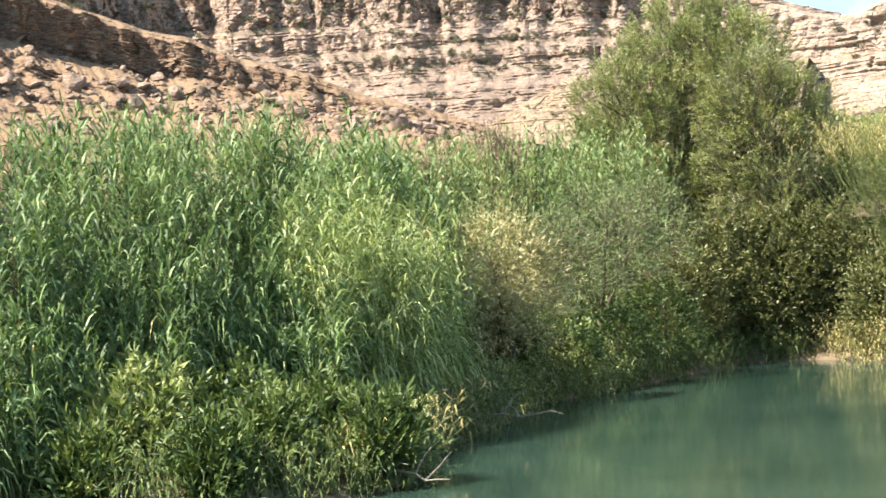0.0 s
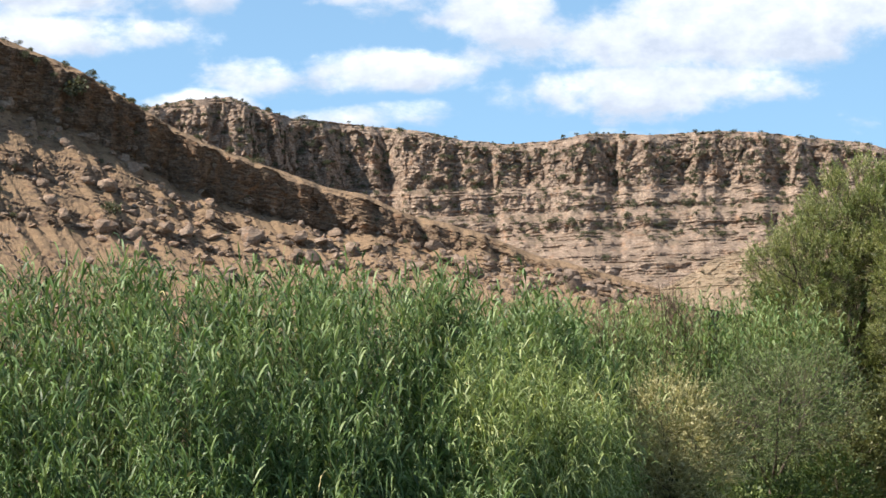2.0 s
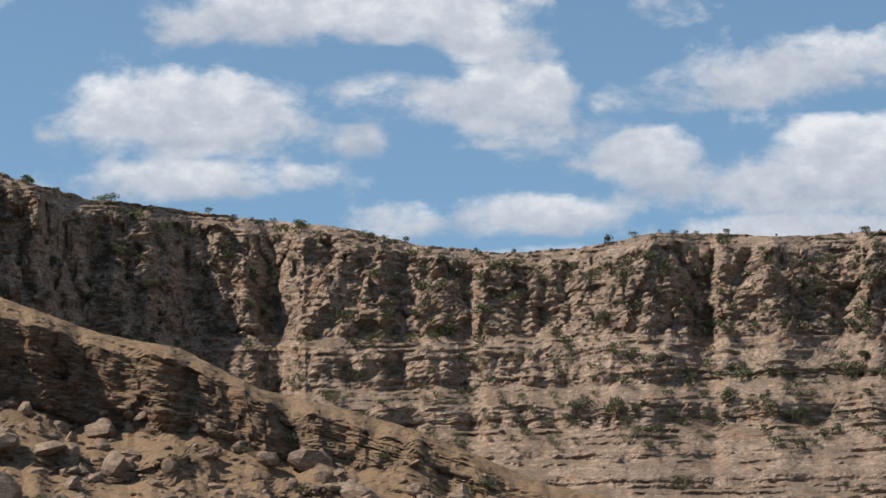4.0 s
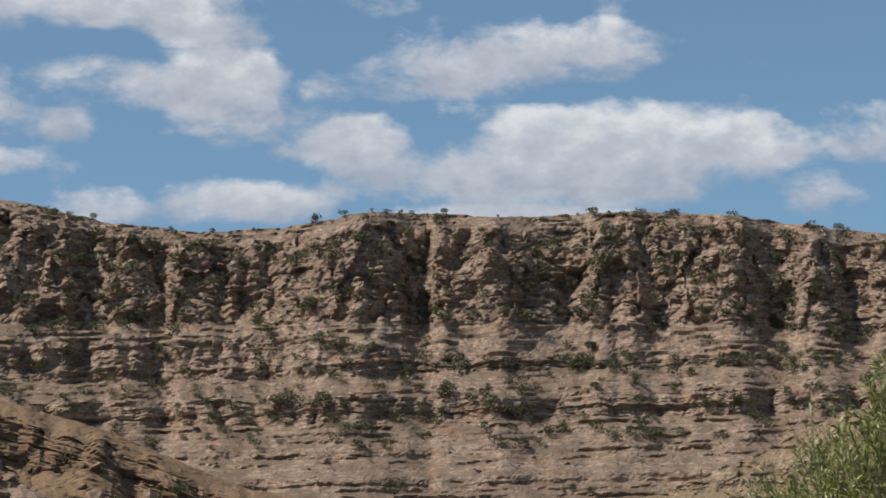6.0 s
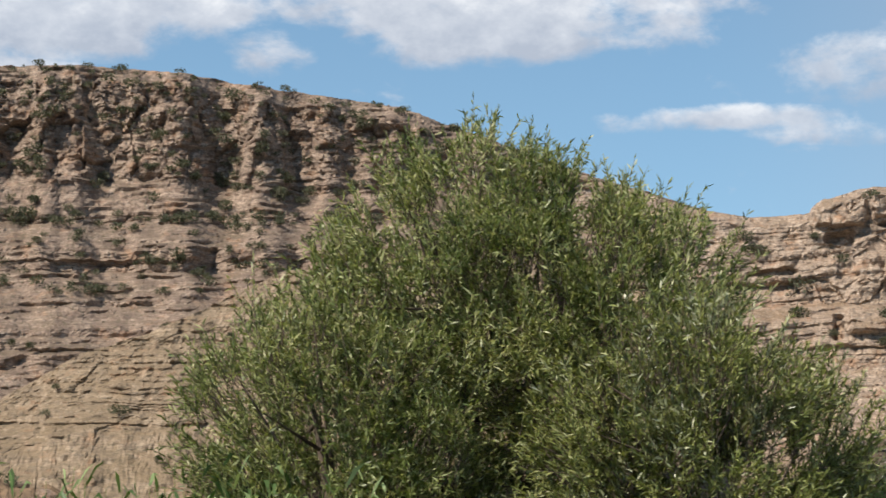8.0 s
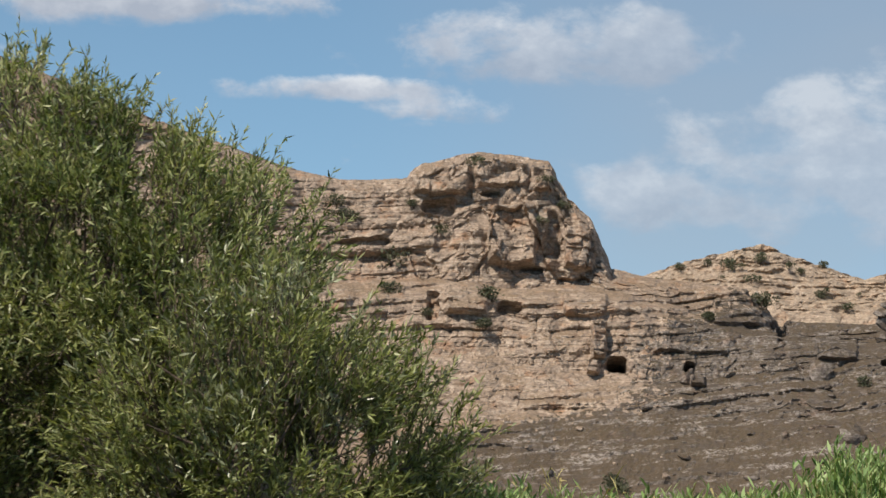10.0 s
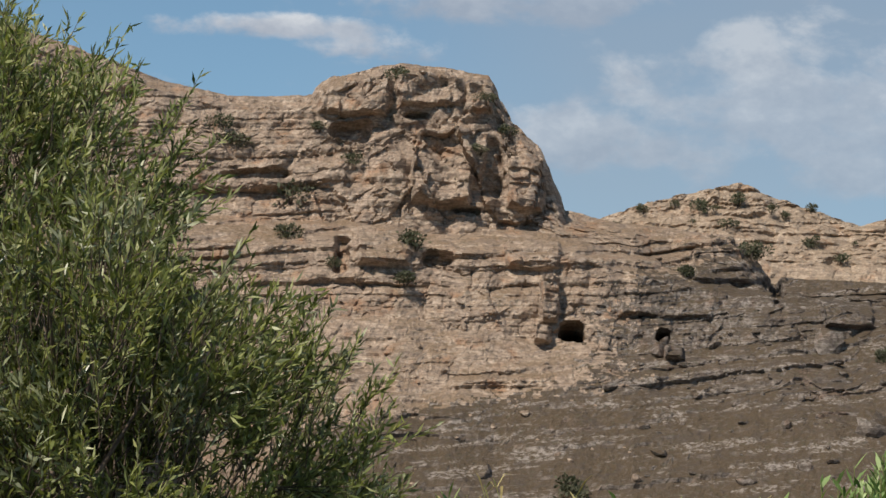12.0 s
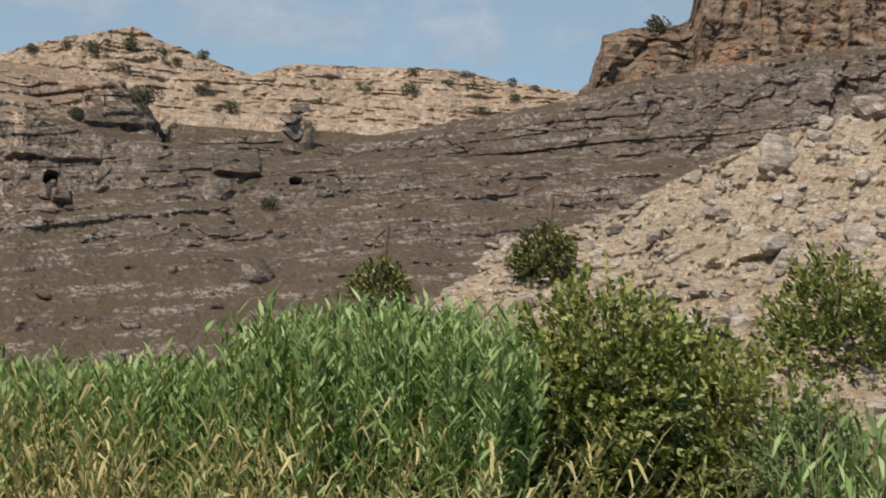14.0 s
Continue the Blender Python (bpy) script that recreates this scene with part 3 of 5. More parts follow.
rock_sheet("cliff", M_CLIFF, -19, 30, 820, [
    (CLIFF_BACK, 49.0, 0.2, 5, 0.0),
    (CLIFF_TOP, bay(41.5), 0.25, 12, 0.8),
    (CLIFF_BENCH, bay(41.0), 1.0, 92, 0.9),
    (CLIFF_FOOT, bay(40.2), 0.2, 14, 0.9),
    (ledge_line((-1, 4.75), (7, 4.7), (11, 4.05), (24, 3.85)), bay(39.7), 0.85, 20, 0.8),
    (ledge_line((-1, 3.7), (7, 3.7), (11, 3.85), (24, 3.7)), bay(39.5), 0.16, 18, 0.7),
    (ledge_line((0, 3.2), (8, 3.2), (24, 3.2)), bay(38.7), 0.9, 22, 0.6),
    (ledge_line((0, 2.65), (24, 2.62)), bay(38.5), 0.12, 22, 0.6),
    (ledge_line((0, 2.0), (10, 1.95), (24, 2.05)), bay(37.6), 0.5, 6, 0.5),
    (ledge_line((0, 1.8), (10, 1.78), (24, 1.92)), bay(37.5), 0.1, 16, 0.5),
    (ledge_line((0, 1.3), (10, 1.25), (24, 1.4)), bay(36.9), 0.55, 6, 0.4),
    (ledge_line((0, 1.08), (10, 1.0), (24, 1.2)), bay(36.8), 0.1, 14, 0.4),
    (ledge_line((0, 0.7), (24, 0.6)), 36.4, 0.9, 16, 0.3),
    (ledge_line((0, 0.2), (24, 0.12)), 36.2, 0.15, 18, 0.3),
    ([(-20, -0.8), (16, -0.6), (31, -1.6)], 35.4, 0.15, 4, 0.3),
    (-5.0, 33.5, 0.2, 1, 0.0)], 0.37, 1, wobble=0.8, jag=0.13, ledges=2.6, folds=0.95, bedding=lambda az, el: 1.15 - 0.8 * sstep(el, 4.6, 5.3), gully=0.75, split=lambda az, el: 0.35 + 1.5 * sstep(el, 4.6, 5.4),
    label="tall layered limestone cliff with ledges and gullies", category="cliff")

HILL_TOP = [(-42, 18.0), (-30, 14.6), (-23.5, 12.65), (-20.2, 11.5), (-16.5, 9.55), (-15, 8.6), (-12, 7.3), (-10.4, 6.75), (-8.8, 6.2), (-6.2, 5.25), (-4.1, 4.85),
            (-2, 3.75), (0.1, 3.25), (2.2, 2.6), (3.8, 1.9), (5.6, 1.1), (6.5, 0.95), (9.8, -0.1), (11.7, -0.75), (13.5, -1.5), (17.4, -2.6), (19, -3.0), (30, -5.5)]
HILL_LIP = [(a, e - 0.35) for a, e in HILL_TOP]
HILL_BAND = [(a, e - 0.4 - h) for (a, e), h in zip(HILL_TOP, np.interp([p[0] for p in HILL_TOP], [-24, -14, -6, -2, 2, 8, 17], [3.2, 2.7, 2.1, 1.4, 0.9, 0.3, 0.1]))]
HILL_FOOT = [(-42, -0.6), (-30, -1.0), (-15, -1.2), (-6, -1.2), (4, -2.2), (13.5, -3.0), (19, -3.6), (30, -6.5)]


def hill_line(share):
    """A line across the slope, a share of the way from the dark band down to the foot."""
    foot = np.interp([p[0] for p in HILL_BAND], [p[0] for p in HILL_FOOT], [p[1] for p in HILL_FOOT])
    return [(a, e + (f - e) * share) for (a, e), f in zip(HILL_BAND, foot)]


def hill_plan(near, far):
    return [(-40, near), (15, near), (19, far), (30, far + 0.4)]


rock_sheet("rocky_hillside", M_HILL, -40, 29, 780, [
    ([(a, e - 1.2) for a, e in HILL_TOP], 38.0, 0.15, 5, 0.0),
    (HILL_TOP, 35.4, 0.12, 12, 0.3),
    (HILL_LIP, 34.4, 0.75, 56, 0.6),
    (HILL_BAND, [(-40, 35.2), (-15, 35.0), (-8, 34.8), (-3, 34.2), (2, 33.8), (30, 33.6)], 0.16, 22, 0.6),
    (hill_line(0.22), hill_plan(32.9, 33.4), 0.7, 14, 0.6),
    (hill_line(0.34), hill_plan(32.5, 33.3), 0.12, 22, 0.5),
    (hill_line(0.52), hill_plan(31.0, 33.1), 0.6, 12, 0.5),
    (hill_line(0.62), hill_plan(30.6, 33.0), 0.1, 28, 0.4),
    (HILL_FOOT, hill_plan(27.5, 32.6), 0.06, 16, 0.2),
    ([(a, e - 4.5) for a, e in HILL_FOOT], hill_plan(25.0, 32.0), 0.05, 10, 0.1),
    (-20.0, hill_plan(22.0, 31.4), 0.05, 1, 0.0)], 0.5, 2, wobble=0.7, jag=0.28, ledges=1.2, folds=0.8, dip=0.36, gully=0.45, bedding=1.0,
    label="sandy hillside strewn with brown boulders and dark rock bands", category="hillside")

rock_sheet("yellow_rock_spur", M_SPUR, 10, 30, 330, [
    ([(10, -1.8), (15, -0.4), (20, 1.6), (24, 2.2), (30, 1.0)], 37.0, 0.2, 6, 0.0),
    ([(10, -1.5), (12.7, -0.6), (15, 0.7), (16.5, 1.1), (17.6, 1.62), (18.7, 2.1), (19.8, 2.6), (23, 3.0), (26, 2.6), (30, 1.6)], 35.2, 0.85, 40, 0.4),
    ([(10, -2.0), (15, -0.2), (18, 0.5), (20, 1.0), (30, 0.6)], 34.3, 0.55, 60, 0.4),
    ([(10, -2.4), (15, -1.2), (20, -0.8), (30, -1.2)], 33.2, 0.8, 40, 0.3),
    (-6.0, 29.5, 0.2, 1, 0.0)], 0.42, 3, wobble=0.5, ledges=1.9, jag=0.12, gully=0.4, bedding=1.3, split=lambda az, el: 0.35 + 0 * el,
    label="pale yellow limestone spur in worn layers", category="rock")

CRAG_TOP = [(24, 5.4), (26.5, 5.0), (28.3, 4.5), (29.6, 4.0), (31, 3.75), (32.3, 3.78), (33.0, 4.18), (33.9, 4.4), (35.45, 4.24), (35.82, 3.52),
            (36.4, 3.0), (36.84, 2.0), (37.6, 1.82), (39.7, 1.6), (40.3, 0.95), (42.3, 0.9), (42.9, 0.98), (44.1, 0.97),
            (45.7, 1.35), (47.1, 1.71), (48.5, 2.2), (54, 3.4)]
# the second material paints a cloud's shade onto the canyon slope
rock_sheet("crag", [M_CRAG, M_SHADE_GREY], 26.5, 54, 860, [
    ([(a, e - 1.0) for a, e in CRAG_TOP], 41.0, 0.2, 6, 0.0),
    (CRAG_TOP, 37.7, 0.4, 8, 0.1),
    ([(a, e - 0.22) for a, e in CRAG_TOP], 37.4, 1.0, 100, 0.3),
    ([(24, 1.9), (30, 1.6), (33.3, 1.62), (36.8, 1.5), (38, 1.3), (40, 0.75), (42, 0.5), (54, 1.2)], 36.9, 0.22, 24, 0.3),
    ([(24, 1.2), (33, 1.2), (37, 1.15), (40, 0.55), (42, 0.3), (54, 0.9)], 36.2, 0.8, 54, 0.3),
    ([(24, 0.1), (33, 0.15), (36.6, -0.25), (38.5, -0.25), (42.2, -0.15), (54, 0.2)], 35.8, 0.3, 20, 0.2),
    ([(24, -0.6), (36, -0.72), (41, -0.75), (46, -0.4), (54, 0.0)], 35.3, 0.6, 18, 0.4),
    ([(24, -0.9), (36, -1.0), (41, -1.05), (46, -0.7), (54, -0.2)], 35.1, 0.2, 26, 0.4),
    ([(24, -1.8), (36, -1.9), (38.5, -1.7), (43.8, -1.3), (54, -0.6)], 34.3, 0.16, 40, 0.2),
    ([(24, -4.0), (44, -3.9), (54, -3.4)], 31.5, 0.1, 14, 0.0),
    (-10.0, 26.0, 0.1, 1, 0.0)], 0.54, 4, wobble=0.45, ledges=1.1, jag=0.1, dip=lambda az: -0.02 * az - 0.075 * np.maximum(az - 38.0, 0), gully=0.3, bedding=lambda az, el: 0.85 - 0.5 * sstep(el, 1.5, 2.0) * sstep(az, 32.0, 33.4) - 0.5 * sstep(az, 37.6, 39.5) * sstep(-el, -0.6, 0.3), mild=[(24, 1), (37.2, 1), (39.0, 0.8), (56, 0.8)],
    split=lambda az, el: 0.12 + 0.15 * sstep(az, 37.5, 39.0) + 0.75 * sstep(el, 1.5, 2.0) * sstep(az, 32.0, 33.4),
    caves=[(36.99, -0.07, 0.27, 0.2, 1.2), (38.52, -0.08, 0.11, 0.1, 0.9), (33.13, 3.22, 0.45, 0.2, 0.26), (34.21, 3.5, 0.25, 0.06, 0.14), (34.65, 1.1, 0.3, 0.13, 0.24),
           (33.05, 1.1, 0.16, 0.3, 0.2), (35.57, 2.5, 0.2, 0.6, 0.2), (35.13, 1.9, 0.3, 0.08, 0.2), (42.62, 0.12, 0.1, 0.05, 0.3), (40.46, 0.76, 0.13, 0.26, 0.3), (31.5, 2.42, 0.6, 0.08, 0.16)],
    bulges=[(33.15, 3.8, 0.7, 0.34, 0.16, 0.2), (34.45, 3.9, 0.6, 0.28, 0.14, 0.1), (34.72, 2.62, 0.54, 0.7, 0.22, -0.5), (36.15, 2.4, 0.36, 0.5, 0.14, -0.6),
            (35.3, 3.8, 0.26, 0.3, 0.1, -0.2), (33.76, 1.25, 0.5, 0.34, 0.12, 0.0), (36.3, 1.2, 0.5, 0.24, 0.12, 0.1), (36.6, 0.45, 0.16, 0.4, 0.22, 0.1), (36.5, -0.15, 0.14, 0.16, 0.18, 0.0),
            (39.7, 1.1, 0.8, 0.3, 0.14, 0.1), (38.6, 0.5, 0.9, 0.28, 0.1, 0.0), (38.7, -0.38, 0.16, 0.1, 0.16, 0.0), (41.6, 0.4, 0.5, 0.26, 0.12, 0.0)],
    # where the painted shade begins, its edge broken up by noise
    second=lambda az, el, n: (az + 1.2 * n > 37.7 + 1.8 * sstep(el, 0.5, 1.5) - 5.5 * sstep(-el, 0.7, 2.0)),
    label="weathered limestone crag above a ledged canyon slope, cloud shade put into its colour", category="crag")
rock_sheet("far_hill", M_FAR, 34, 54, 520, [
    (0.4, 52.0, 0.2, 6, 0.0),
    ([(34, 1.2), (37.6, 1.85), (38.5, 2.18), (39.3, 2.37), (40.15, 2.57), (40.6, 2.39), (41.4, 2.14), (42.35, 1.84), (43.1, 2.1), (44.4, 2.14), (46.1, 2.2), (47.1, 2.02), (54, 1.6)], 45.5, 0.8, 60, 0.3),
    (1.1, 44.2, 0.6, 34, 0.3),
    (-1.0, 42.0, 0.2, 1, 0.0)], 0.32, 5, wobble=0.5, ledges=2.4, gully=0.7, bedding=1.8, split=lambda az, el: 0.3 + 0 * el,
    label="sunlit pale limestone hill dotted with shrubs", category="hill")
rock_sheet("rock_wall", M_WALL, 47.7, 58, 260, [
    (0.8, 42.0, 0.2, 5, 0.0),
    ([(47.7, 2.0), (47.88, 2.15), (47.93, 2.55), (48.0, 2.65), (48.05, 3.0), (48.7, 3.12), (49.4, 3.22), (49.6, 3.38), (49.66, 4.2), (49.76, 4.9), (51, 5.3), (53, 5.6), (58, 6.0)], 38.6, 1.0, 90, 0.2),
    ([(47.4, 1.5), (49, 2.1), (54, 3.0), (58, 3.4)], 37.9, 0.3, 14, 0.2),
    (-1.0, 37.2, 0.2, 1, 0.0)], 0.42, 6, wobble=0.3, gully=0.9, folds=0.8, bedding=0.55, split=lambda az, el: 0.6 + 0 * el,
    label="brown and grey rock wall above the slope", category="cliff")
PERCH = (6.12, 8.73, 8.87)
SLOPE_TOP = [(44, -6.2), (47.5, -3.9), (49, -2.8), (50.7, -1.9), (53, -1.2), (54.9, 0.0), (56.8, 0.95), (59.7, 2.1), (66, 4.2)]
rock_sheet("boulder_slope", M_SCREE, 44, 66, 420, [
    ([(a, e - 1.5) for a, e in SLOPE_TOP], 27.5, 0.15, 6, 0.0),
    (SLOPE_TOP, 24.5, 0.7, 100, 0.3),
    ([(44, -7), (50, -4.6), (55, -4.2), (60, -3.8), (66, -3.0)], 21.0, 0.8, 50, 0.3),
    (-11.0, 17.0, 0.2, 1, 0.0)], 0.32, 7, centre=PERCH, wobble=0.3,
    label="pale scree slope with loose stones and dry grass", category="slope")


# ---- rocks ----
def stone_mesh(name, seed, flat=0.6, detail=2):
    bm = bmesh.new()
    bmesh.ops.create_icosphere(bm, subdivisions=detail, radius=1.0)
    v = np.array([p.co for p in bm.verts])
    n = fbm(v * 1.1 + seed * 13.1, 2)
    cells = np.random.RandomState(seed).normal(size=(9, 3))
    cells /= np.linalg.norm(cells, axis=1)[:, None]
    cut = np.min(0.62 / np.maximum(v @ cells.T, 0.45), axis=1)
    v = v * np.minimum(cut, 1.15)[:, None] * (1 + 0.14 * n)[:, None]
    v += 0.06 * fbm(v * 4.0 + seed, 2)[:, None] * v
    v[:, 2] *= flat
    for p, c in zip(bm.verts, v):
        p.co = c
    me = bpy.data.meshes.new(name)
    bm.to_mesh(me)
    bm.free()
    return me


STONES = [stone_mesh("boulder", k, 0.5 + 0.1 * (k % 4)) for k in range(1, 9)]


def scatter_rocks(name, surface, count, rows_, cols, sizes, mat_, seed, label, category="rocks"):
    """Many loose stones lying on a rock sheet, as one heap."""
    rs = np.random.RandomState(seed)
    p = SURFACES[surface]
    vs, fs, base = [], [], 0
    for k in range(count):
        i, j = rs.randint(int(cols[0] * p.shape[0]), int(cols[1] * p.shape[0])), rs.randint(int(rows_[0] * p.shape[1]), int(rows_[1] * p.shape[1]))
        me = STONES[rs.randint(len(STONES))]
        v = np.array([c.co for c in me.vertices])
        f = np.array([q.vertices[:] for q in me.polygons])
        s = sizes[0] * (sizes[1] / sizes[0]) ** (rs.rand() ** 2.0)
        a = rs.rand() * 6.28
        m = np.array(Euler((rs.normal() * 0.3, rs.normal() * 0.3, a)).to_matrix())
        vs.append((v * np.array([1, 0.75 + 0.5 * rs.rand(), 0.8 + 0.4 * rs.rand()]) * s) @ m.T + p[i, j] + np.array([0, 0, 0.12 * s]))
        fs.append(f + base)
        base += len(v)
    ob = mesh_object(name, np.concatenate(vs), np.concatenate(fs), mat_, smooth_faces=False)
    return tagged(ob, label, category, kind="stuff")


scatter_rocks("scattered_stones", "rocky_hillside", 1300, (0.30, 0.95), (0.1, 0.85), (0.05, 0.2), M_DARKSTONE, 3, "brown boulders and stones lying over the sandy hillside")
scatter_rocks("scree_stones", "boulder_slope", 2300, (0.03, 0.97), (0.05, 0.85), (0.012, 0.13), M_STONE, 4, "grey loose stones lying on the scree slope")
scatter_rocks("slope_stones", "crag", 130, (0.55, 0.96), (0.22, 0.42), (0.02, 0.07), M_CRAG, 5, "grey stones lying below the crag")
# these stones carry the slope's painted cloud shade in their colour
scatter_rocks("canyon_stones", "crag", 380, (0.55, 0.97), (0.42, 0.95), (0.02, 0.075), M_SHADE_GREY, 6, "stones on the canyon slope, coloured dark for cloud shade")
scatter_rocks("cliff_rubble", "cliff", 420, (0.42, 0.97), (0.25, 1.0), (0.025, 0.09), M_CLIFF, 8, "fallen stones on the ledges of the cliff")


def boulders_on(surface, spots, mat_, label, group):
    """Single large boulders: share of the way along the sheet, share of the way down, size."""
    p = SURFACES[surface]
    for k, (i, j, s) in enumerate(spots):
        me = STONES[(k * 3 + 1) % len(STONES)].copy()
        me.materials.append(mat_)
        ob = new("boulder", me)
        at = p[int(i * p.shape[0]), int(j * p.shape[1])]
        ob.matrix_basis = Matrix.Translation(Vector(at) + Vector((0, 0, 0.25 * s))) @ Euler((0.2 * math.sin(k), 0.25 * math.cos(2 * k), k * 1.9)).to_matrix().to_4x4() @ Matrix.Diagonal((s, s * 0.85, s * 1.1, 1))
        tagged(ob, label, "boulder", group)


lot = np.random.RandomState(77)
boulders_on("rocky_hillside", [(0.22 + 0.50 * lot.rand(), 0.34 + 0.5 * lot.rand(), 0.15 + 0.28 * lot.rand() ** 2) for k in range(150)], M_DARKSTONE,
            "large brown boulder standing on the sandy hillside", "boulders on the hillside")


def rock_pillar():
    """A leaning stack of cracked blocks on the rim of the canyon slope."""
    a = math.radians(42.62)
    foot = Vector((37.0 * math.sin(a), 37.0 * math.cos(a), EYE[2] + 37.0 * math.tan(math.radians(0.52))))
    bm = bmesh.new()
    for k, (z, w, h, shift) in enumerate([(0.06, 0.19, 0.16, 0.0), (0.25, 0.155, 0.13, 0.02), (0.40, 0.18, 0.10, -0.03), (0.52, 0.13, 0.085, 0.03), (0.16, 0.12, 0.2, 0.15)]):
        me = stone_mesh("block", 21 + k, 1.0, 2)
        me.transform(Matrix.Translation((shift * math.cos(a), -shift * math.sin(a), z)) @ Euler((0.1, 0.12, 0.7 * k)).to_matrix().to_4x4() @ Matrix.Diagonal((w, w * 0.85, h, 1)))
        bm.from_mesh(me)
        bpy.data.meshes.remove(me)
    me = bpy.data.meshes.new("rock_pillar")
    bm.to_mesh(me)
    bm.free()
    # the pillar's shade is put into this dark colour
    me.materials.append(M_SHADE_GREY)
    ob = new("rock_pillar", me)
    ob.matrix_basis = Matrix.Translation(foot)
    tagged(ob, "leaning rock pillar on the rim of the canyon slope, grey darkened for shade", "rock")


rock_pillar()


def spot(surface, eye, az, el):
    """The point of a rock sheet that lies in a given direction from a standpoint."""
    p = SURFACES[surface]
    d = p - np.array(eye)
    a = np.degrees(np.arctan2(d[..., 0], d[..., 1]))
    e = np.degrees(np.arctan2(d[..., 2], np.hypot(d[..., 0], d[..., 1])))
    return p.reshape(-1, 3)[np.argmin((a - az) ** 2 + (e - el) ** 2)]


def boulders_at(surface, spots, mat_, label, group):
    """Single boulders: heading and height seen from the perch, half width."""
    for k, (az, el, s) in enumerate(spots):
        me = STONES[(k * 5 + 2) % len(STONES)].copy()
        me.materials.append(mat_)
        ob = new("boulder", me)
        ob.matrix_basis = Matrix.Translation(Vector(spot(surface, PERCH, az, el)) + Vector((0, 0, 0.1 * s))) @ Euler((0.25 * math.sin(k), 0.3 * math.cos(2 * k), k * 1.9)).to_matrix().to_4x4() @ Matrix.Diagonal((s * 1.15, s * 0.95, s * 1.15, 1))
        tagged(ob, label, "boulder", group)


boulders_at("boulder_slope", [(57.22, 0.48, 0.26), (55.97, -0.84, 0.17), (57.29, -1.50, 0.21), (48.99, -2.79, 0.11), (59.31, 1.95, 0.17),
    (50.57, -1.88, 0.10), (58.17, 1.11, 0.16), (52.13, -1.88, 0.09), (52.87, -1.83, 0.08), (59.26, -1.13, 0.21), (54.57, -2.94, 0.19), (56.99, -4.92, 0.29),
    (49.69, -3.13, 0.08), (51.08, -3.45, 0.09), (55.12, -0.06, 0.08), (56.47, -3.21, 0.14), (58.23, -5.50, 0.23)], M_STONE, "large grey boulder lying on the pale scree slope", "boulders on the scree")
# darker piled rocks, reusing the canyon slope's shade-toned grey
boulders_at("boulder_slope", [(53.9, -0.62, 0.2), (53.75, -1.0, 0.17), (53.5, -1.4, 0.13)], M_SHADE_GREY, "dark grey cracked boulder piled on the scree slope", "boulders on the scree")
# coloured like the slope round them, cloud shade included
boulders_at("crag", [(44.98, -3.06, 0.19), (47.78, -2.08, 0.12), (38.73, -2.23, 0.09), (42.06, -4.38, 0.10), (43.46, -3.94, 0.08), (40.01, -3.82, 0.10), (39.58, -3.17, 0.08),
    (39.89, -1.33, 0.12), (43.86, -1.08, 0.17), (35.71, -4.39, 0.15)], M_SHADE_GREY, "boulder lying on the canyon slope, coloured dark for cloud shade", "boulders on the canyon slope")


# ---- plants ----
def unit(v):
    return v / np.maximum(np.linalg.norm(v, axis=-1, keepdims=True), 1e-9)


def blades(base, direction, length, width, droop, rs, segs=3):
    """Long leaves: strips that taper to a point and bend down. Returns verts and quads."""
    n = len(base)
    up = np.array([0, 0, 1.0])
    side = unit(np.cross(direction, up + 0.001) + rs.normal(size=(n, 3)) * 0.35)
    prof = {3: (0.6, 1.0, 0.7, 0.03), 2: (0.6, 1.0, 0.04)}[segs]
    vs = []
    for k in range(segs + 1):
        s = k / segs
        c = base + direction * (length * s * (1 - 0.12 * droop * s))[:, None] - up * (droop * length * s ** 2.2)[:, None]
        w = side * (width * prof[k] * 0.5)[:, None]
        vs += [c - w, c + w]
    v = np.stack(vs, 1).reshape(-1, 3)
    o = (np.arange(n) * 2 * (segs + 1))[:, None, None]
    q = np.array([[2 * k, 2 * k + 1, 2 * k + 3, 2 * k + 2] for k in range(segs)])[None]
    return v, (o + q).reshape(-1, 4)


def diamonds(base, direction, length, width, rs, bend=0.2):
    """Small leaves: pointed quads folded a little along the middle."""
    n = len(base)
    side = unit(np.cross(direction, rs.normal(size=(n, 3))))
    nor = np.cross(side, direction)
    mid = base + direction * (length * 0.45)[:, None]
    tip = base + direction * length[:, None] - nor * (bend * length * 0.5)[:, None]
    w = side * (width * 0.5)[:, None]
    lift = nor * (width * 0.18)[:, None]
    v = np.stack([base, mid - w + lift, tip, mid + w + lift], 1).reshape(-1, 3)
    return v, np.arange(n * 4).reshape(n, 4)


def stems(a, b, ra, rb, sides=3):
    """Thin tapered sticks from a to b."""
    n = len(a)
    d = unit(b - a)
    e1 = unit(np.cross(d, np.array([0.31, 0.87, 0.38])))
    e2 = np.cross(d, e1)
    vs = []
    for p, r in ((a, ra), (b, rb)):
        for k in range(sides):
            t = 2 * math.pi * k / sides
            vs.append(p + (e1 * math.cos(t) + e2 * math.sin(t)) * np.broadcast_to(r, (n,))[:, None])
    v = np.stack(vs, 1).reshape(-1, 3)
    q = np.array([[k, (k + 1) % sides, sides + (k + 1) % sides, sides + k] for k in range(sides)])
    return v, ((np.arange(n) * 2 * sides)[:, None, None] + q[None]).reshape(-1, 4)


def join(pieces):
    vs, fs, which, base = [], [], [], 0
    for v, f, m in pieces:
        vs.append(v)
        fs.append(f + base)
        which.append(np.full(len(f), m))
        base += len(v)
    return np.concatenate(vs), np.concatenate(fs), np.concatenate(which)


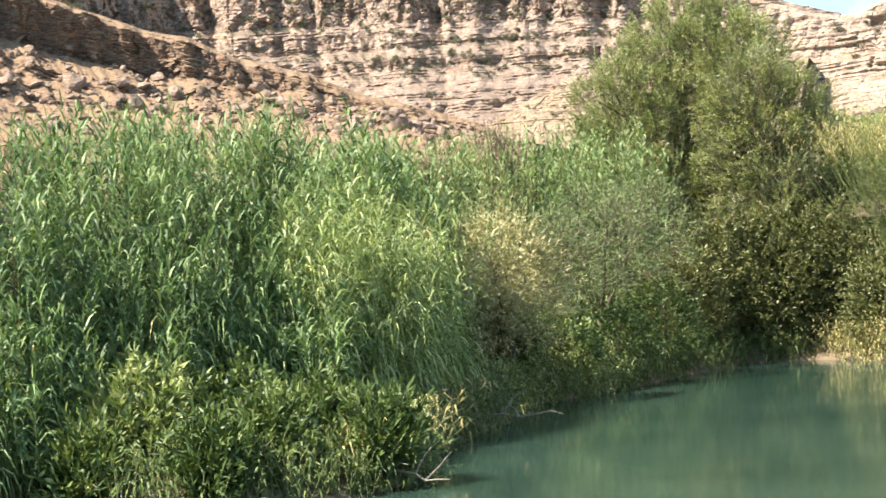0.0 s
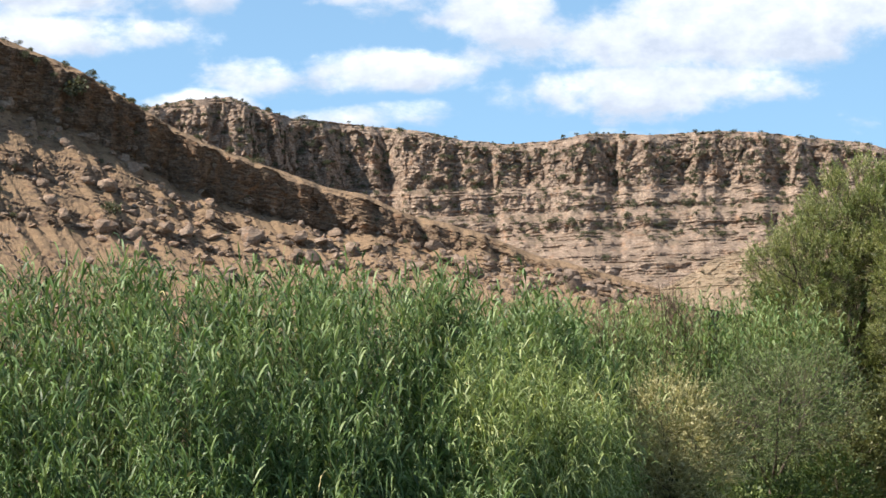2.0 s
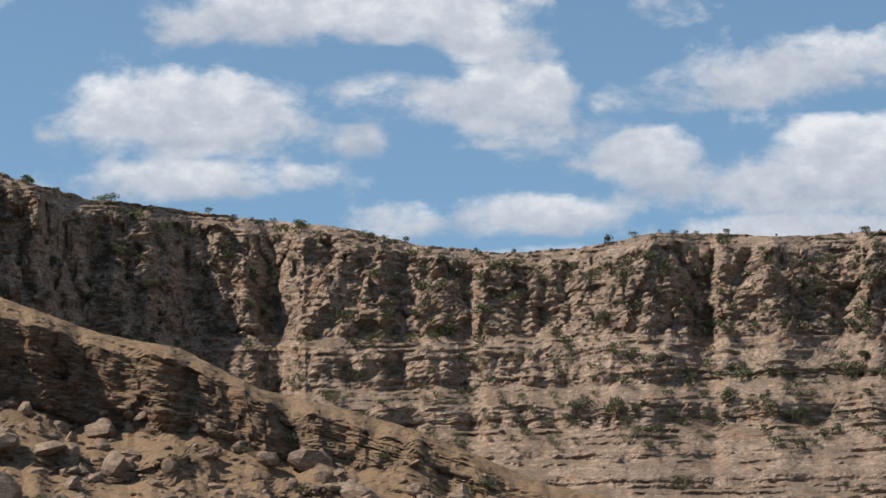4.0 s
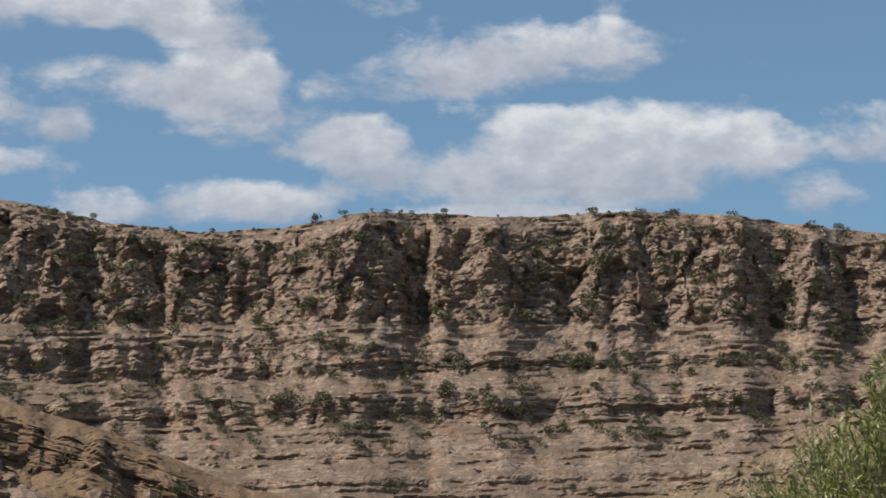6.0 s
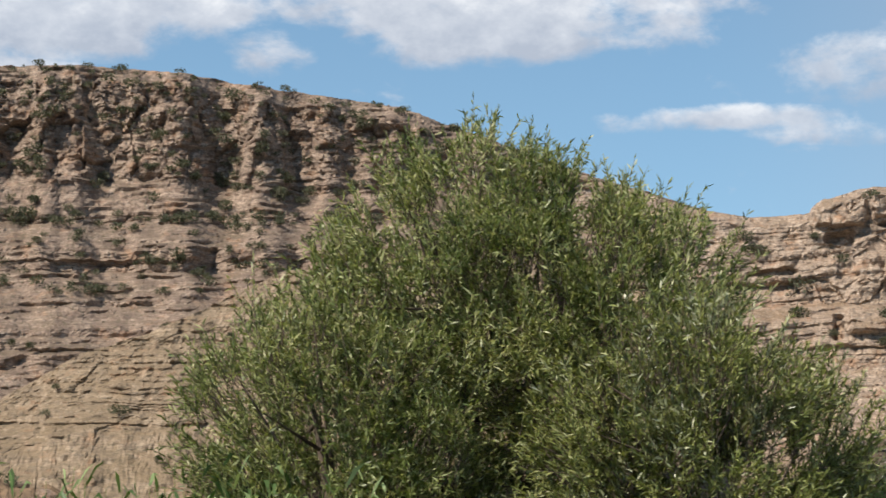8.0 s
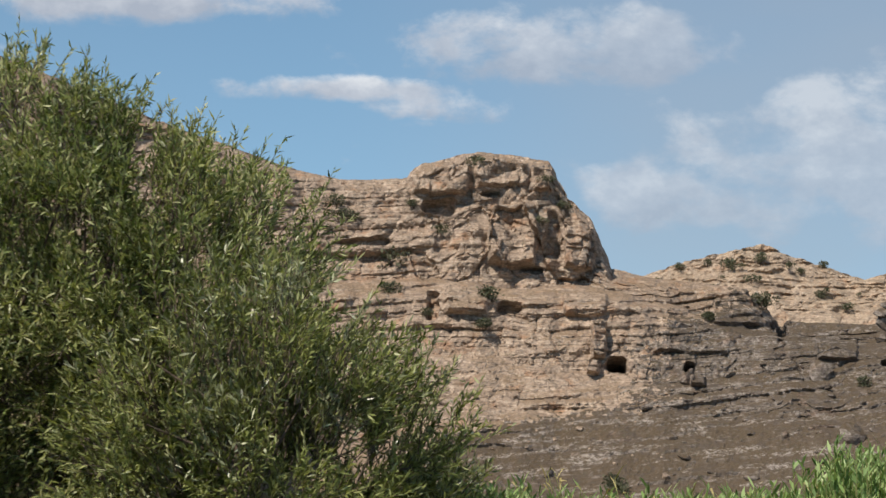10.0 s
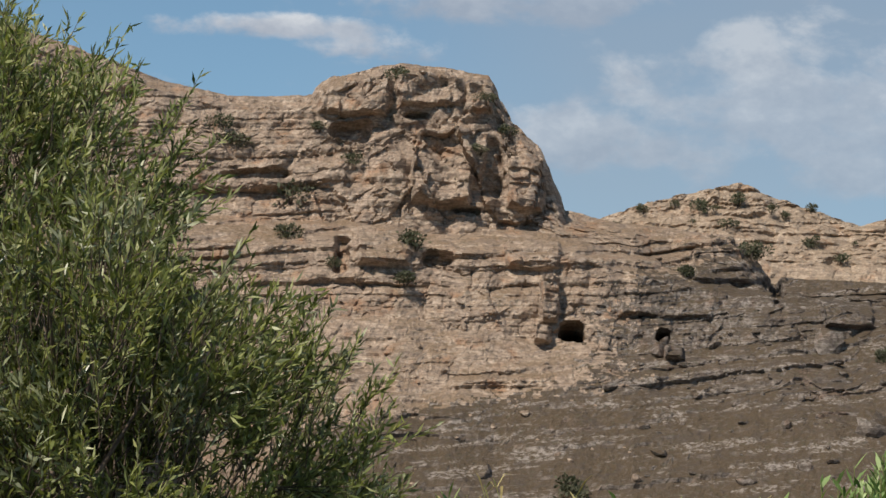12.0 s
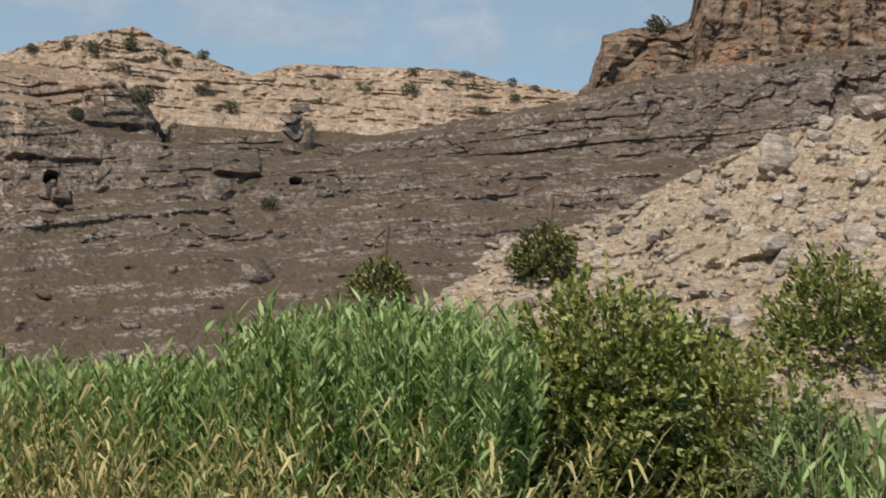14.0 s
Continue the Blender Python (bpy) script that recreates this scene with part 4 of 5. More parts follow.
def reeds(name, xy, tops, mats, seed, label, leaves=24, leaf=(0.45, 0.75), width=0.05, bare=0.12, kind="stuff", category="reeds", lean=0.06, low=None, limp=1.0, huddle=0.0, steep=1.15, segs=2, crowd=1.0):
    """Giant reeds: tall canes with two ranks of arching leaves."""
    rs = np.random.RandomState(seed)
    n, xy = len(xy), xy[:, :2]
    flat = np.column_stack([xy, 0 * xy[:, :1]])
    xy = xy + huddle * np.column_stack([perlin(flat * 0.8), perlin(flat * 0.8 + 40.5)])
    root = np.column_stack([xy, ground_height(xy[:, 0], xy[:, 1])]) if low is None else np.column_stack([xy, low])
    h = np.maximum(tops - root[:, 2], 0.8)
    lean_v = rs.normal(size=(n, 2)) * lean
    head = root + np.column_stack([lean_v * h[:, None], h])
    pieces = [(*stems(root, head, 0.011, 0.004), 0)]
    spin = rs.rand(n) * 6.28
    s = bare + (1 - bare) * ((np.arange(leaves)[None, :] + rs.rand(n, leaves) * 0.9) / leaves) ** crowd
    turn = spin[:, None] + np.where(np.arange(leaves)[None, :] % 2, math.pi, 0) + rs.normal(size=(n, leaves)) * 0.5
    base = root[:, None, :] + (head - root)[:, None, :] * s[..., None]
    rise = steep + 1.0 * s ** 3 + rs.normal(size=s.shape) * 0.18
    d = unit(np.stack([np.cos(turn), np.sin(turn), rise], -1))
    size = leaf[0] + (leaf[1] - leaf[0]) * rs.rand(n, leaves)
    size *= 1.0 - 0.35 * sstep(s, 0.8, 1.0)
    droop = limp * (0.75 + 0.6 * rs.rand(n, leaves) - 0.55 * s ** 4)
    v, f = blades(base.reshape(-1, 3), d.reshape(-1, 3), size.ravel(), width * (0.7 + 0.6 * rs.rand(n * leaves)), droop.ravel(), rs, segs)
    plants = np.repeat(rs.rand(n * leaves) < 0.005, segs)
    pieces.append((v, f, 1))
    v, f, which = join(pieces)
    which[-len(plants):][plants] = 2
    ob = mesh_object(name, v, f, [M_CANE, mats, M_STRAW], which=which)
    return tagged(ob, label, category, kind=kind)


def strip(points, depth, count, rs, jitter=1.0):
    """Spots along a line of points, up to depth metres behind it."""
    p = np.array(points, dtype=float)
    seg = np.linalg.norm(np.diff(p, axis=0), axis=1)
    t = rs.rand(count) * seg.sum()
    at = np.concatenate([[0], np.cumsum(seg)])
    x, y = np.interp(t, at, p[:, 0]), np.interp(t, at, p[:, 1])
    back = depth * rs.rand(count) ** 1.15
    return np.column_stack([x + rs.normal(size=count) * 0.2, y + back, back / depth])


def crown_leaves(lobes, twigs, per, twig_len, leaf, width, rs, droop=0.0, shell=0.5, gap=0.35, up=0.5, plumes=0, spread=1.3):
    """Twigs with leaves, filling lobes (centre, radii); noise leaves gaps and an uneven outline."""
    vol = np.array([r[0] * r[1] * r[2] for _, r in lobes]) ** (2 / 3)
    pick = rs.choice(len(lobes), size=twigs, p=vol / vol.sum())
    c, r = np.array([l[0] for l in lobes])[pick], np.array([l[1] for l in lobes])[pick]
    u = unit(rs.normal(size=(twigs, 3)))
    rad = shell + (1 - shell) * rs.rand(twigs) ** 0.6
    p = c + u * r * rad[:, None]
    if plumes:
        head = rs.randint(0, twigs, plumes)
        own = head[np.argmin(((p[:, None, :] - p[head][None]) ** 2).sum(-1), 1)] if twigs * plumes < 6e6 else head[rs.randint(plumes, size=twigs)]
        axis = unit(u[own] * 0.8 + np.array([0, 0, 0.7]) + 0.25 * np.sin(own[:, None] * np.array([1.7, 2.3, 3.1])))
        p = p + 0.34 * (p[own] + axis * ((rs.rand(twigs) - 0.3) * spread)[:, None] - p)
        u = unit(0.6 * u + 0.4 * axis)
    lump = fbm(p * 1.5 / max(0.4, r.mean() / 2.2), 2)
    p = p + u * (np.clip(lump, -0.6, 0.5) * 0.2 * r.mean())[:, None]
    keep = lump > -gap - 0.4 * rs.rand(twigs)
    p, u = p[keep], u[keep]
    n = len(p)
    d = unit(u * 0.9 + np.array([0, 0, up]) + rs.normal(size=(n, 3)) * 0.35)
    ln = twig_len * (0.6 + 0.8 * rs.rand(n))
    s = (np.arange(per)[None, :] + rs.rand(n, per)) / per
    base = p[:, None, :] + d[:, None, :] * (s * ln[:, None])[..., None]
    base[..., 2] -= droop * (s ** 2) * ln[:, None]
    ld = unit(d[:, None, :] * 0.9 + rs.normal(size=(n, per, 3)) * 0.5)
    k = n * per
    v, f = diamonds(base.reshape(-1, 3), ld.reshape(-1, 3), leaf * (0.6 + 0.7 * rs.rand(k)), width * (0.7 + 0.6 * rs.rand(k)), rs)
    return (v, f), stems(p - d * ln[:, None] * 0.3, p + d * ln[:, None], 0.007, 0.002)


def limb_pieces(root, lobes, rs, trunk=0.2):
    """A leaning trunk that forks into limbs, one towards each lobe, and branches inside it."""
    a, b, ra, rb = [], [], [], []
    fork = root + np.array([0.1, 0.0, 0.9])
    a.append(root - np.array([0, 0, 0.3])), b.append(fork), ra.append(trunk), rb.append(trunk * 0.8)
    for c, r in lobes:
        c, r = np.array(c), np.array(r)
        prev, w = fork, trunk * 0.55
        for s in (0.35, 0.7, 1.0):
            q = fork + (c + np.array([0, 0, 0.3 * r[2]]) - fork) * s + rs.normal(size=3) * 0.12
            a.append(prev), b.append(q), ra.append(w), rb.append(w * 0.7)
            prev, w = q, w * 0.7
        for k in range(9):
            q = c + unit(rs.normal(size=3) + np.array([0, 0, 0.6])) * r * 0.8
            a.append(prev + (fork - prev) * 0.3 * rs.rand()), b.append(q), ra.append(w * 0.6), rb.append(0.008)
    return stems(np.array(a), np.array(b), np.array(ra), np.array(rb), 6)


def woody(name, root, lobes, mats, seed, label, category, twigs=900, per=12, twig_len=0.5, leaf=0.13, width=0.024, trunk=0.2, accent=None, group="", **kw):
    """A tree or bush: an empty at its foot with trunk, twigs and crown as parts."""
    rs = np.random.RandomState(seed)
    root = np.array([root[0], root[1], float(ground_height(np.array([root[0]]), np.array([root[1]]))[0]) if len(root) < 3 else root[2]])
    thing = new(name)
    thing.location = root
    (v, f), tw = crown_leaves(lobes, twigs, per, twig_len, leaf, width, rs, **kw)
    which = None
    ml = [mats]
    if accent is not None:
        ml = [mats, accent]
        centre = v.reshape(-1, 4, 3)[:, 0]
        which = (fbm(centre * 0.8 + seed, 2) + 0.25 * rs.normal(size=len(centre)) > 0.25).astype(int)
    mesh_object("crown", v - root, f, ml, thing, which=which)
    v, f = limb_pieces(root, lobes, rs, trunk)
    stem = mesh_object("trunk", v - root, f, M_BARK, thing)
    if trunk >= 0.08:
        v, f = tw
        mesh_object("twig_frame", v - root, f, M_BARK, stem)
    return tagged(thing, label, category, group)


# the river bank by the tall reeds
rs = np.random.RandomState(21)
xy = strip([(-17.5, -9.6), (-12, -7.6), (-9.5, -6.2), (-7.4, -3.6), (-5, -0.8), (-2.6, 1.4)], 8.0, 2300, rs)
reeds("giant_reed_bed", xy, 2.0 + 4.95 * np.minimum(1.0, 1.35 * xy[:, 2]) ** 0.8 + 0.22 * rs.normal(size=len(xy)) + 0.2 * np.sin(xy[:, 0] * 1.7), M_REED, 22, "dense bed of tall green giant reeds on the river bank", leaves=28, leaf=(0.6, 1.05), width=0.041, limp=0.95, huddle=0.9, steep=1.4, segs=3, crowd=0.72)
xy = strip([(-3.4, 1.0), (-1.2, 3.2), (0.4, 6.4)], 2.2, 420, rs)
reeds("pale_reed_clump", xy, 1.9 + 3.2 * xy[:, 2] ** 0.6 + 0.35 * rs.normal(size=len(xy)) - 0.25 * (xy[:, 0] + 1), M_REED_PALE, 23, "clump of pale green reeds drooping over the water", leaves=32, leaf=(0.7, 1.2), width=0.034, lean=0.14, limp=1.1, segs=3)
xy = strip([(-1.6, 6.5), (0.2, 9.5), (1.4, 12.0)], 4.0, 380, rs)
reeds("giant_reed_bed", xy, 6.6 + 0.3 * rs.normal(size=len(xy)) - 0.75 * np.maximum(xy[:, 0] + 0.8, 0), M_REED, 24, "tall green giant reeds standing behind the drooping clump", leaves=30, leaf=(0.5, 0.9), width=0.05, limp=0.85, segs=3)
xy = strip([(-1.0, 21.0), (4.0, 22.5), (10.0, 22.4)], 3.4, 1100, rs)
reeds("distant_reed_bed", xy, 6.3 + 1.1 * xy[:, 2] + 0.14 * rs.normal(size=len(xy)), M_REED, 25, "distant bed of green reeds below the hillside", leaves=16, leaf=(0.4, 0.8), bare=0.3)
xy = strip([(1.4, 14.6), (5.5, 19.0), (9.5, 22.5)], 4.5, 560, rs)
reeds("grey_reed_bed", xy, 2.4 + 3.4 * xy[:, 2] ** 0.7 + 0.35 * rs.normal(size=len(xy)), M_GREYLEAF, 26, "mixed grey green reeds and tall grasses on the bank", leaves=18, leaf=(0.35, 0.6), width=0.035, lean=0.12)

# willows by the water
woody("willow_tree", (11.8, 27.0), [((11.8, 27.2, 7.2), (2.7, 2.6, 3.0)), ((9.9, 26.7, 7.5), (1.5, 1.5, 2.1)), ((13.1, 26.5, 9.2), (1.6, 1.5, 1.8)), ((12.2, 27.0, 9.25), (1.8, 1.7, 2.15)), ((10.6, 26.8, 5.6), (1.9, 1.9, 2.6)), ((13.5, 26.0, 8.6), (1.9, 1.7, 1.9)), ((12.0, 26.4, 4.0), (2.6, 2.0, 2.2))],
      M_WILLOW, 31, "large green willow tree with narrow silvery leaves", "tree", twigs=10500, per=20, twig_len=0.45, leaf=0.115, width=0.021, shell=0.6, trunk=0.28, accent=M_WILLOW_LIGHT, gap=0.5, plumes=260, spread=0.8)
woody("willow_tree", (14.2, 24.2), [((14.0, 24.0, 6.0), (2.3, 2.0, 2.6)), ((13.4, 23.8, 7.6), (1.5, 1.5, 1.6)), ((15.0, 23.8, 4.4), (2.2, 1.8, 2.6)), ((13.4, 23.2, 3.2), (2.0, 1.6, 2.2))],
      M_WILLOW_LIGHT, 32, "shorter rounded willow tree with silvery green leaves", "tree", twigs=7400, per=20, twig_len=0.45, leaf=0.115, width=0.021, shell=0.6, trunk=0.24, accent=M_SILVER, gap=0.4, plumes=210, spread=0.8)

# bushes on the bank
woody("yellow_bush", (2.8, 12.0), [((2.5, 11.6, 3.4), (1.15, 1.0, 1.35)), ((3.3, 12.0, 2.7), (1.1, 0.9, 1.2)), ((2.2, 11.2, 2.3), (0.8, 0.7, 0.8))], M_YELLOW, 41, "dry yellowing bush on the river bank", "bush", twigs=1500, per=13, twig_len=0.4, leaf=0.12, width=0.03, trunk=0.05)
woody("tamarisk_bush", (7.0, 19.6), [((6.6, 16.6, 3.9), (1.6, 1.3, 1.5)), ((8.4, 19.2, 3.9), (1.4, 1.2, 1.7)), ((5.0, 15.4, 3.5), (1.1, 1.0, 1.2))], M_GREYLEAF, 42, "grey green feathery bush behind the bank", "bush", twigs=1300, per=14, twig_len=0.5, leaf=0.12, width=0.022, trunk=0.1)
# dark green undergrowth; its deep leaf colour also stands in for shaded hollows
for k, (x, y, z, r) in enumerate([(4.6, 14.4, 1.5, 1.1), (6.6, 16.2, 1.4, 1.2), (8.6, 18.6, 1.8, 1.3), (2.6, 12.8, 1.7, 1.0)]):
    woody("undergrowth_bush", (x, y), [((x, y, z * 0.85), (r * 0.85, r * 0.7, r * 0.7))], M_HERB, 50 + k, "low dark green bush at the water's edge, leaves darkened for shade", "bush", twigs=420, per=10, twig_len=0.35, leaf=0.13, width=0.05, trunk=0.05, group="bushes along the water")
for k, (x, y, z, r) in enumerate([(11.6, 22.6, 2.6, 1.5), (13.2, 22.2, 2.4, 1.6), (14.8, 22.0, 2.6, 1.5), (10.2, 21.6, 1.9, 1.2), (16.6, 21.2, 3.0, 1.9), (18.2, 22.4, 3.6, 2.1), (15.6, 19.6, 1.5, 1.1)]):
    woody("leafy_bush", (x, y), [((x, y, z), (r, r * 0.8, r * 1.25))], M_OLIVE, 60 + k, "yellow green leafy bush under the willows", "bush", twigs=850, per=12, twig_len=0.4, leaf=0.14, width=0.05, trunk=0.06, group="bushes under the willows")
for k, (x, y, z, r) in enumerate([(-9.6, -1.9, 1.2, 1.3), (-7.4, -2.3, 1.5, 1.2), (-5.4, -2.5, 1.0, 1.1), (-6.6, -3.0, 0.7, 0.9), (-11.6, -1.9, 1.3, 1.3)]):
    woody("leafy_bush", (x, y), [((x, y, z), (r, r * 0.7, r * 0.95))], M_BROAD if k == 1 else M_HERB, 70 + k, "bright green leafy bush at the foot of the reeds", "bush", twigs=520, per=11, twig_len=0.35, leaf=0.15, width=0.065, trunk=0.05, group="bushes at the foot of the reeds")
woody("willow_shrub", (-3.6, -2.8), [((-3.6, -3.2, 0.6), (1.2, 0.8, 0.7)), ((-2.7, -3.4, 0.3), (0.7, 0.6, 0.5))], M_GREYLEAF, 80, "low silvery willow shrub hanging over the water", "bush", twigs=480, per=12, twig_len=0.4, leaf=0.13, width=0.035, trunk=0.05)


# reeds and bushes below the scree slope
def from_perch(az, el, d):
    a, e = math.radians(az), math.radians(el)
    return (PERCH[0] + d * math.sin(a), PERCH[1] + d * math.cos(a), PERCH[2] + d * math.tan(e))


def perch_reeds(name, az0, az1, d0, d1, el_top, count, mats, seed, label, spread=0.16, **kw):
    rs = np.random.RandomState(seed)
    az = az0 + (az1 - az0) * rs.rand(count)
    d = d0 + (d1 - d0) * rs.rand(count)
    a = np.radians(az)
    xy = np.column_stack([PERCH[0] + d * np.sin(a), PERCH[1] + d * np.cos(a)])
    top = PERCH[2] + d * np.tan(np.radians(along(el_top, az))) - 0.3 + spread * rs.normal(size=count)
    return reeds(name, xy, top, mats, seed, label, **kw)


perch_reeds("giant_reed_bed", 32, 45, 17, 20, [(30, -4.7), (34.5, -4.6), (36, -5.0), (38.5, -4.9), (44.5, -4.5)], 900, M_REED_BRIGHT, 91, "bright green reed bed in front of the canyon slope", spread=0.09, leaves=34, leaf=(0.16, 0.3), width=0.03, limp=0.3, bare=0.62, steep=0.6, lean=0.04)
perch_reeds("giant_reed_bed", 44.6, 51.3, 16.3, 18.5, [(44.6, -4.1), (46, -3.1), (48.4, -2.9), (50.5, -3.1), (51.3, -4.0)], 420, M_REED_BRIGHT, 92, "tall green reeds beside the scree slope", spread=0.1, leaves=48, leaf=(0.16, 0.3), width=0.03, limp=0.3, bare=0.55, steep=0.6, lean=0.04)
perch_reeds("giant_reed_bed", 58.6, 63, 13.5, 15, [(58.6, -7.6), (60.5, -4.6), (63, -4.0)], 130, M_REED_BRIGHT, 93, "pale green reed clump close to the slope", leaves=34, leaf=(0.22, 0.4), width=0.034, limp=0.4, bare=0.3, steep=0.7)
perch_reeds("tall_grass_bed", 41, 61, 15.2, 16.6, [(41, -8.0), (45.5, -7.9), (52, -7.9), (56, -7.6), (61, -7.8)], 1000, M_SHORE, 94, "yellow green grasses in front of the reeds", leaves=10, leaf=(0.25, 0.45), width=0.018, bare=0.82, category="grass", lean=0.2)
perch_reeds("dry_grass_bed", 41.5, 45.5, 15.0, 16.2, [(41.5, -7.4), (42.6, -6.4), (43.4, -5.4), (44.2, -5.6), (45.5, -7.4)], 420, M_STRAW, 95, "dry straw coloured grasses bent before the reeds", leaves=12, leaf=(0.3, 0.6), width=0.02, bare=0.85, category="grass", lean=0.3)


def perch_bush(name, az, el, d, r, mats, seed, label, **kw):
    x, y, z = from_perch(az, el, d)
    foot = float(ground_height(np.array([x]), np.array([y]))[0])
    woody(name, (x, y, min(z - r, foot) if kw.pop("deep", False) else z - r), [((x, y, z), (r, r, r * 1.05)), ((x + 0.4 * r, y, z - 0.4 * r), (r * 0.9, r * 0.8, r * 0.8))], mats, seed, label, "bush", **kw)


perch_bush("fig_bush", 53.3, -5.0, 18.5, 0.66, M_FIG, 101, "dense green fig bush beside the reeds", twigs=800, per=11, twig_len=0.22, leaf=0.07, width=0.04, trunk=0.05, accent=M_BROAD, gap=0.55, deep=True)
perch_bush("fig_bush", 52.4, -6.6, 18.2, 0.6, M_FIG, 102, "dense green fig bush beside the reeds", twigs=700, per=11, twig_len=0.22, leaf=0.07, width=0.04, trunk=0.05, accent=M_BROAD, gap=0.55, deep=True)
perch_bush("low_bush", 55.3, -5.2, 20.0, 0.5, M_FIG, 103, "low green bush growing on pale scree", twigs=520, per=9, twig_len=0.22, leaf=0.09, width=0.045, trunk=0.03)
perch_bush("low_bush", 58.8, -3.6, 21.0, 0.52, M_FIG, 104, "olive green bush growing on pale scree", twigs=620, per=9, twig_len=0.26, leaf=0.08, width=0.035, trunk=0.03)
perch_bush("low_bush", 51.8, -2.15, 23.0, 0.27, M_OLIVE, 105, "dark green bush between boulders", twigs=420, per=9, twig_len=0.1, leaf=0.05, width=0.03, trunk=0.03)
perch_bush("low_bush", 47.9, -3.2, 23.5, 0.25, M_OLIVE, 106, "dark bush at the end of the scree slope", twigs=420, per=9, twig_len=0.1, leaf=0.05, width=0.03, trunk=0.03)
perch_bush("low_bush", 57.0, -6.4, 19.0, 0.7, M_FIG, 107, "low green bush at the foot of the scree", twigs=700, per=9, twig_len=0.2, leaf=0.07, width=0.035, trunk=0.03)
perch_bush("low_bush", 55.0, -7.3, 18.6, 0.5, M_FIG, 108, "low green bush at the foot of the scree", twigs=600, per=9, twig_len=0.2, leaf=0.07, width=0.035, trunk=0.03)
perch_bush("low_bush", 58.6, -6.9, 18.0, 0.45, M_GREYLEAF, 109, "low olive bush at the foot of the scree", twigs=500, per=9, twig_len=0.2, leaf=0.07, width=0.03, trunk=0.03)


# shrubs on the rock
def clump(count, leaf, rs):
    """Small leaves filling an uneven dome about one metre in radius."""
    lobes = [((0, 0, 0.35), (0.8, 0.8, 0.55))] + [((rs.normal() * 0.4, rs.normal() * 0.4, 0.3 + 0.3 * rs.rand()), (0.45, 0.45, 0.4)) for k in range(5)]
    pick = rs.randint(len(lobes), size=count)
    c, r = np.array([l[0] for l in lobes])[pick], np.array([l[1] for l in lobes])[pick]
    u = unit(rs.normal(size=(count, 3)))
    p = c + u * r * (0.45 + 0.55 * rs.rand(count) ** 0.5)[:, None]
    d = unit(u * 0.6 + rs.normal(size=(count, 3)) * 0.6 + np.array([0, 0, 0.4]))
    size = leaf * (0.7 + 0.6 * rs.rand(count))
    return diamonds(p, d, size, size * 0.7, rs)


def shrub(seed):
    rs = np.random.RandomState(seed)
    v, f = clump(330, 0.19, rs)
    ob = mesh_object("shrub", v, f, M_SHRUB)
    sv, sf = stems(np.array([[0, 0, -0.4]] * 3), rs.normal(size=(3, 3)) * 0.2 + np.array([0, 0, 0.4]), 0.06, 0.02, 4)
    mesh_object("stem", sv, sf, M_BARK, ob)
    return tagged(ob, "small dark green shrub rooted among the rocks", "shrub", "shrubs on the rocks")


SHRUBS = [shrub(200 + k) for k in range(4)]
used = set()


def plant_shrub(p, size, rs):
    k = rs.randint(4)
    m = Matrix.Translation(Vector(p)) @ Matrix.Rotation(rs.rand() * 6.28, 4, "Z") @ Matrix.Diagonal((size, size, size * (0.8 + 0.5 * rs.rand()), 1))
    if k in used:
        ob = copy_thing(SHRUBS[k], m)
        ob.matrix_basis = m
    else:
        used.add(k)
        SHRUBS[k].matrix_basis = m


def shrubs_on(surface, count, rows_, cols, sizes, seed):
    rs = np.random.RandomState(seed)
    p = SURFACES[surface]
    for k in range(count):
        i = rs.randint(int(cols[0] * p.shape[0]), int(cols[1] * p.shape[0]))
        j = rs.randint(int(rows_[0] * p.shape[1]), int(rows_[1] * p.shape[1]))
        plant_shrub(p[i, min(j, p.shape[1] - 1)] - 0.09 * unit(p[i, min(j, p.shape[1] - 1)] * np.array([1, 1, 0])), sizes[0] + (sizes[1] - sizes[0]) * rs.rand() ** 2, rs)


shrubs_on("cliff", 44, (0.018, 0.045), (0.02, 0.9), (0.06, 0.14), 301)
shrubs_on("cliff", 40, (0.06, 0.36), (0.1, 0.95), (0.09, 0.18), 302)
shrubs_on("cliff", 64, (0.36, 0.63), (0.3, 0.95), (0.11, 0.19), 303)
shrubs_on("cliff", 26, (0.62, 0.92), (0.35, 0.95), (0.09, 0.19), 305)
shrubs_on("rocky_hillside", 26, (0.02, 0.07), (0.15, 0.45), (0.10, 0.26), 304)
shrubs_on("far_hill", 26, (0.1, 0.6), (0.1, 0.9), (0.05, 0.11), 307)
shrubs_on("yellow_rock_spur", 12, (0.1, 0.9), (0.2, 0.6), (0.07, 0.13), 309)
shrubs_on("boulder_slope", 8, (0.1, 0.9), (0.3, 0.8), (0.06, 0.12), 310)


def shrubs_at(surface, eye, spots, seed):
    """Shrubs in given directions from a standpoint: heading, height angle, size."""
    rs = np.random.RandomState(seed)
    for az, el, size in spots:
        plant_shrub(spot(surface, eye, az, el) + np.array([0, -0.08, -0.35 * size]), size, rs)


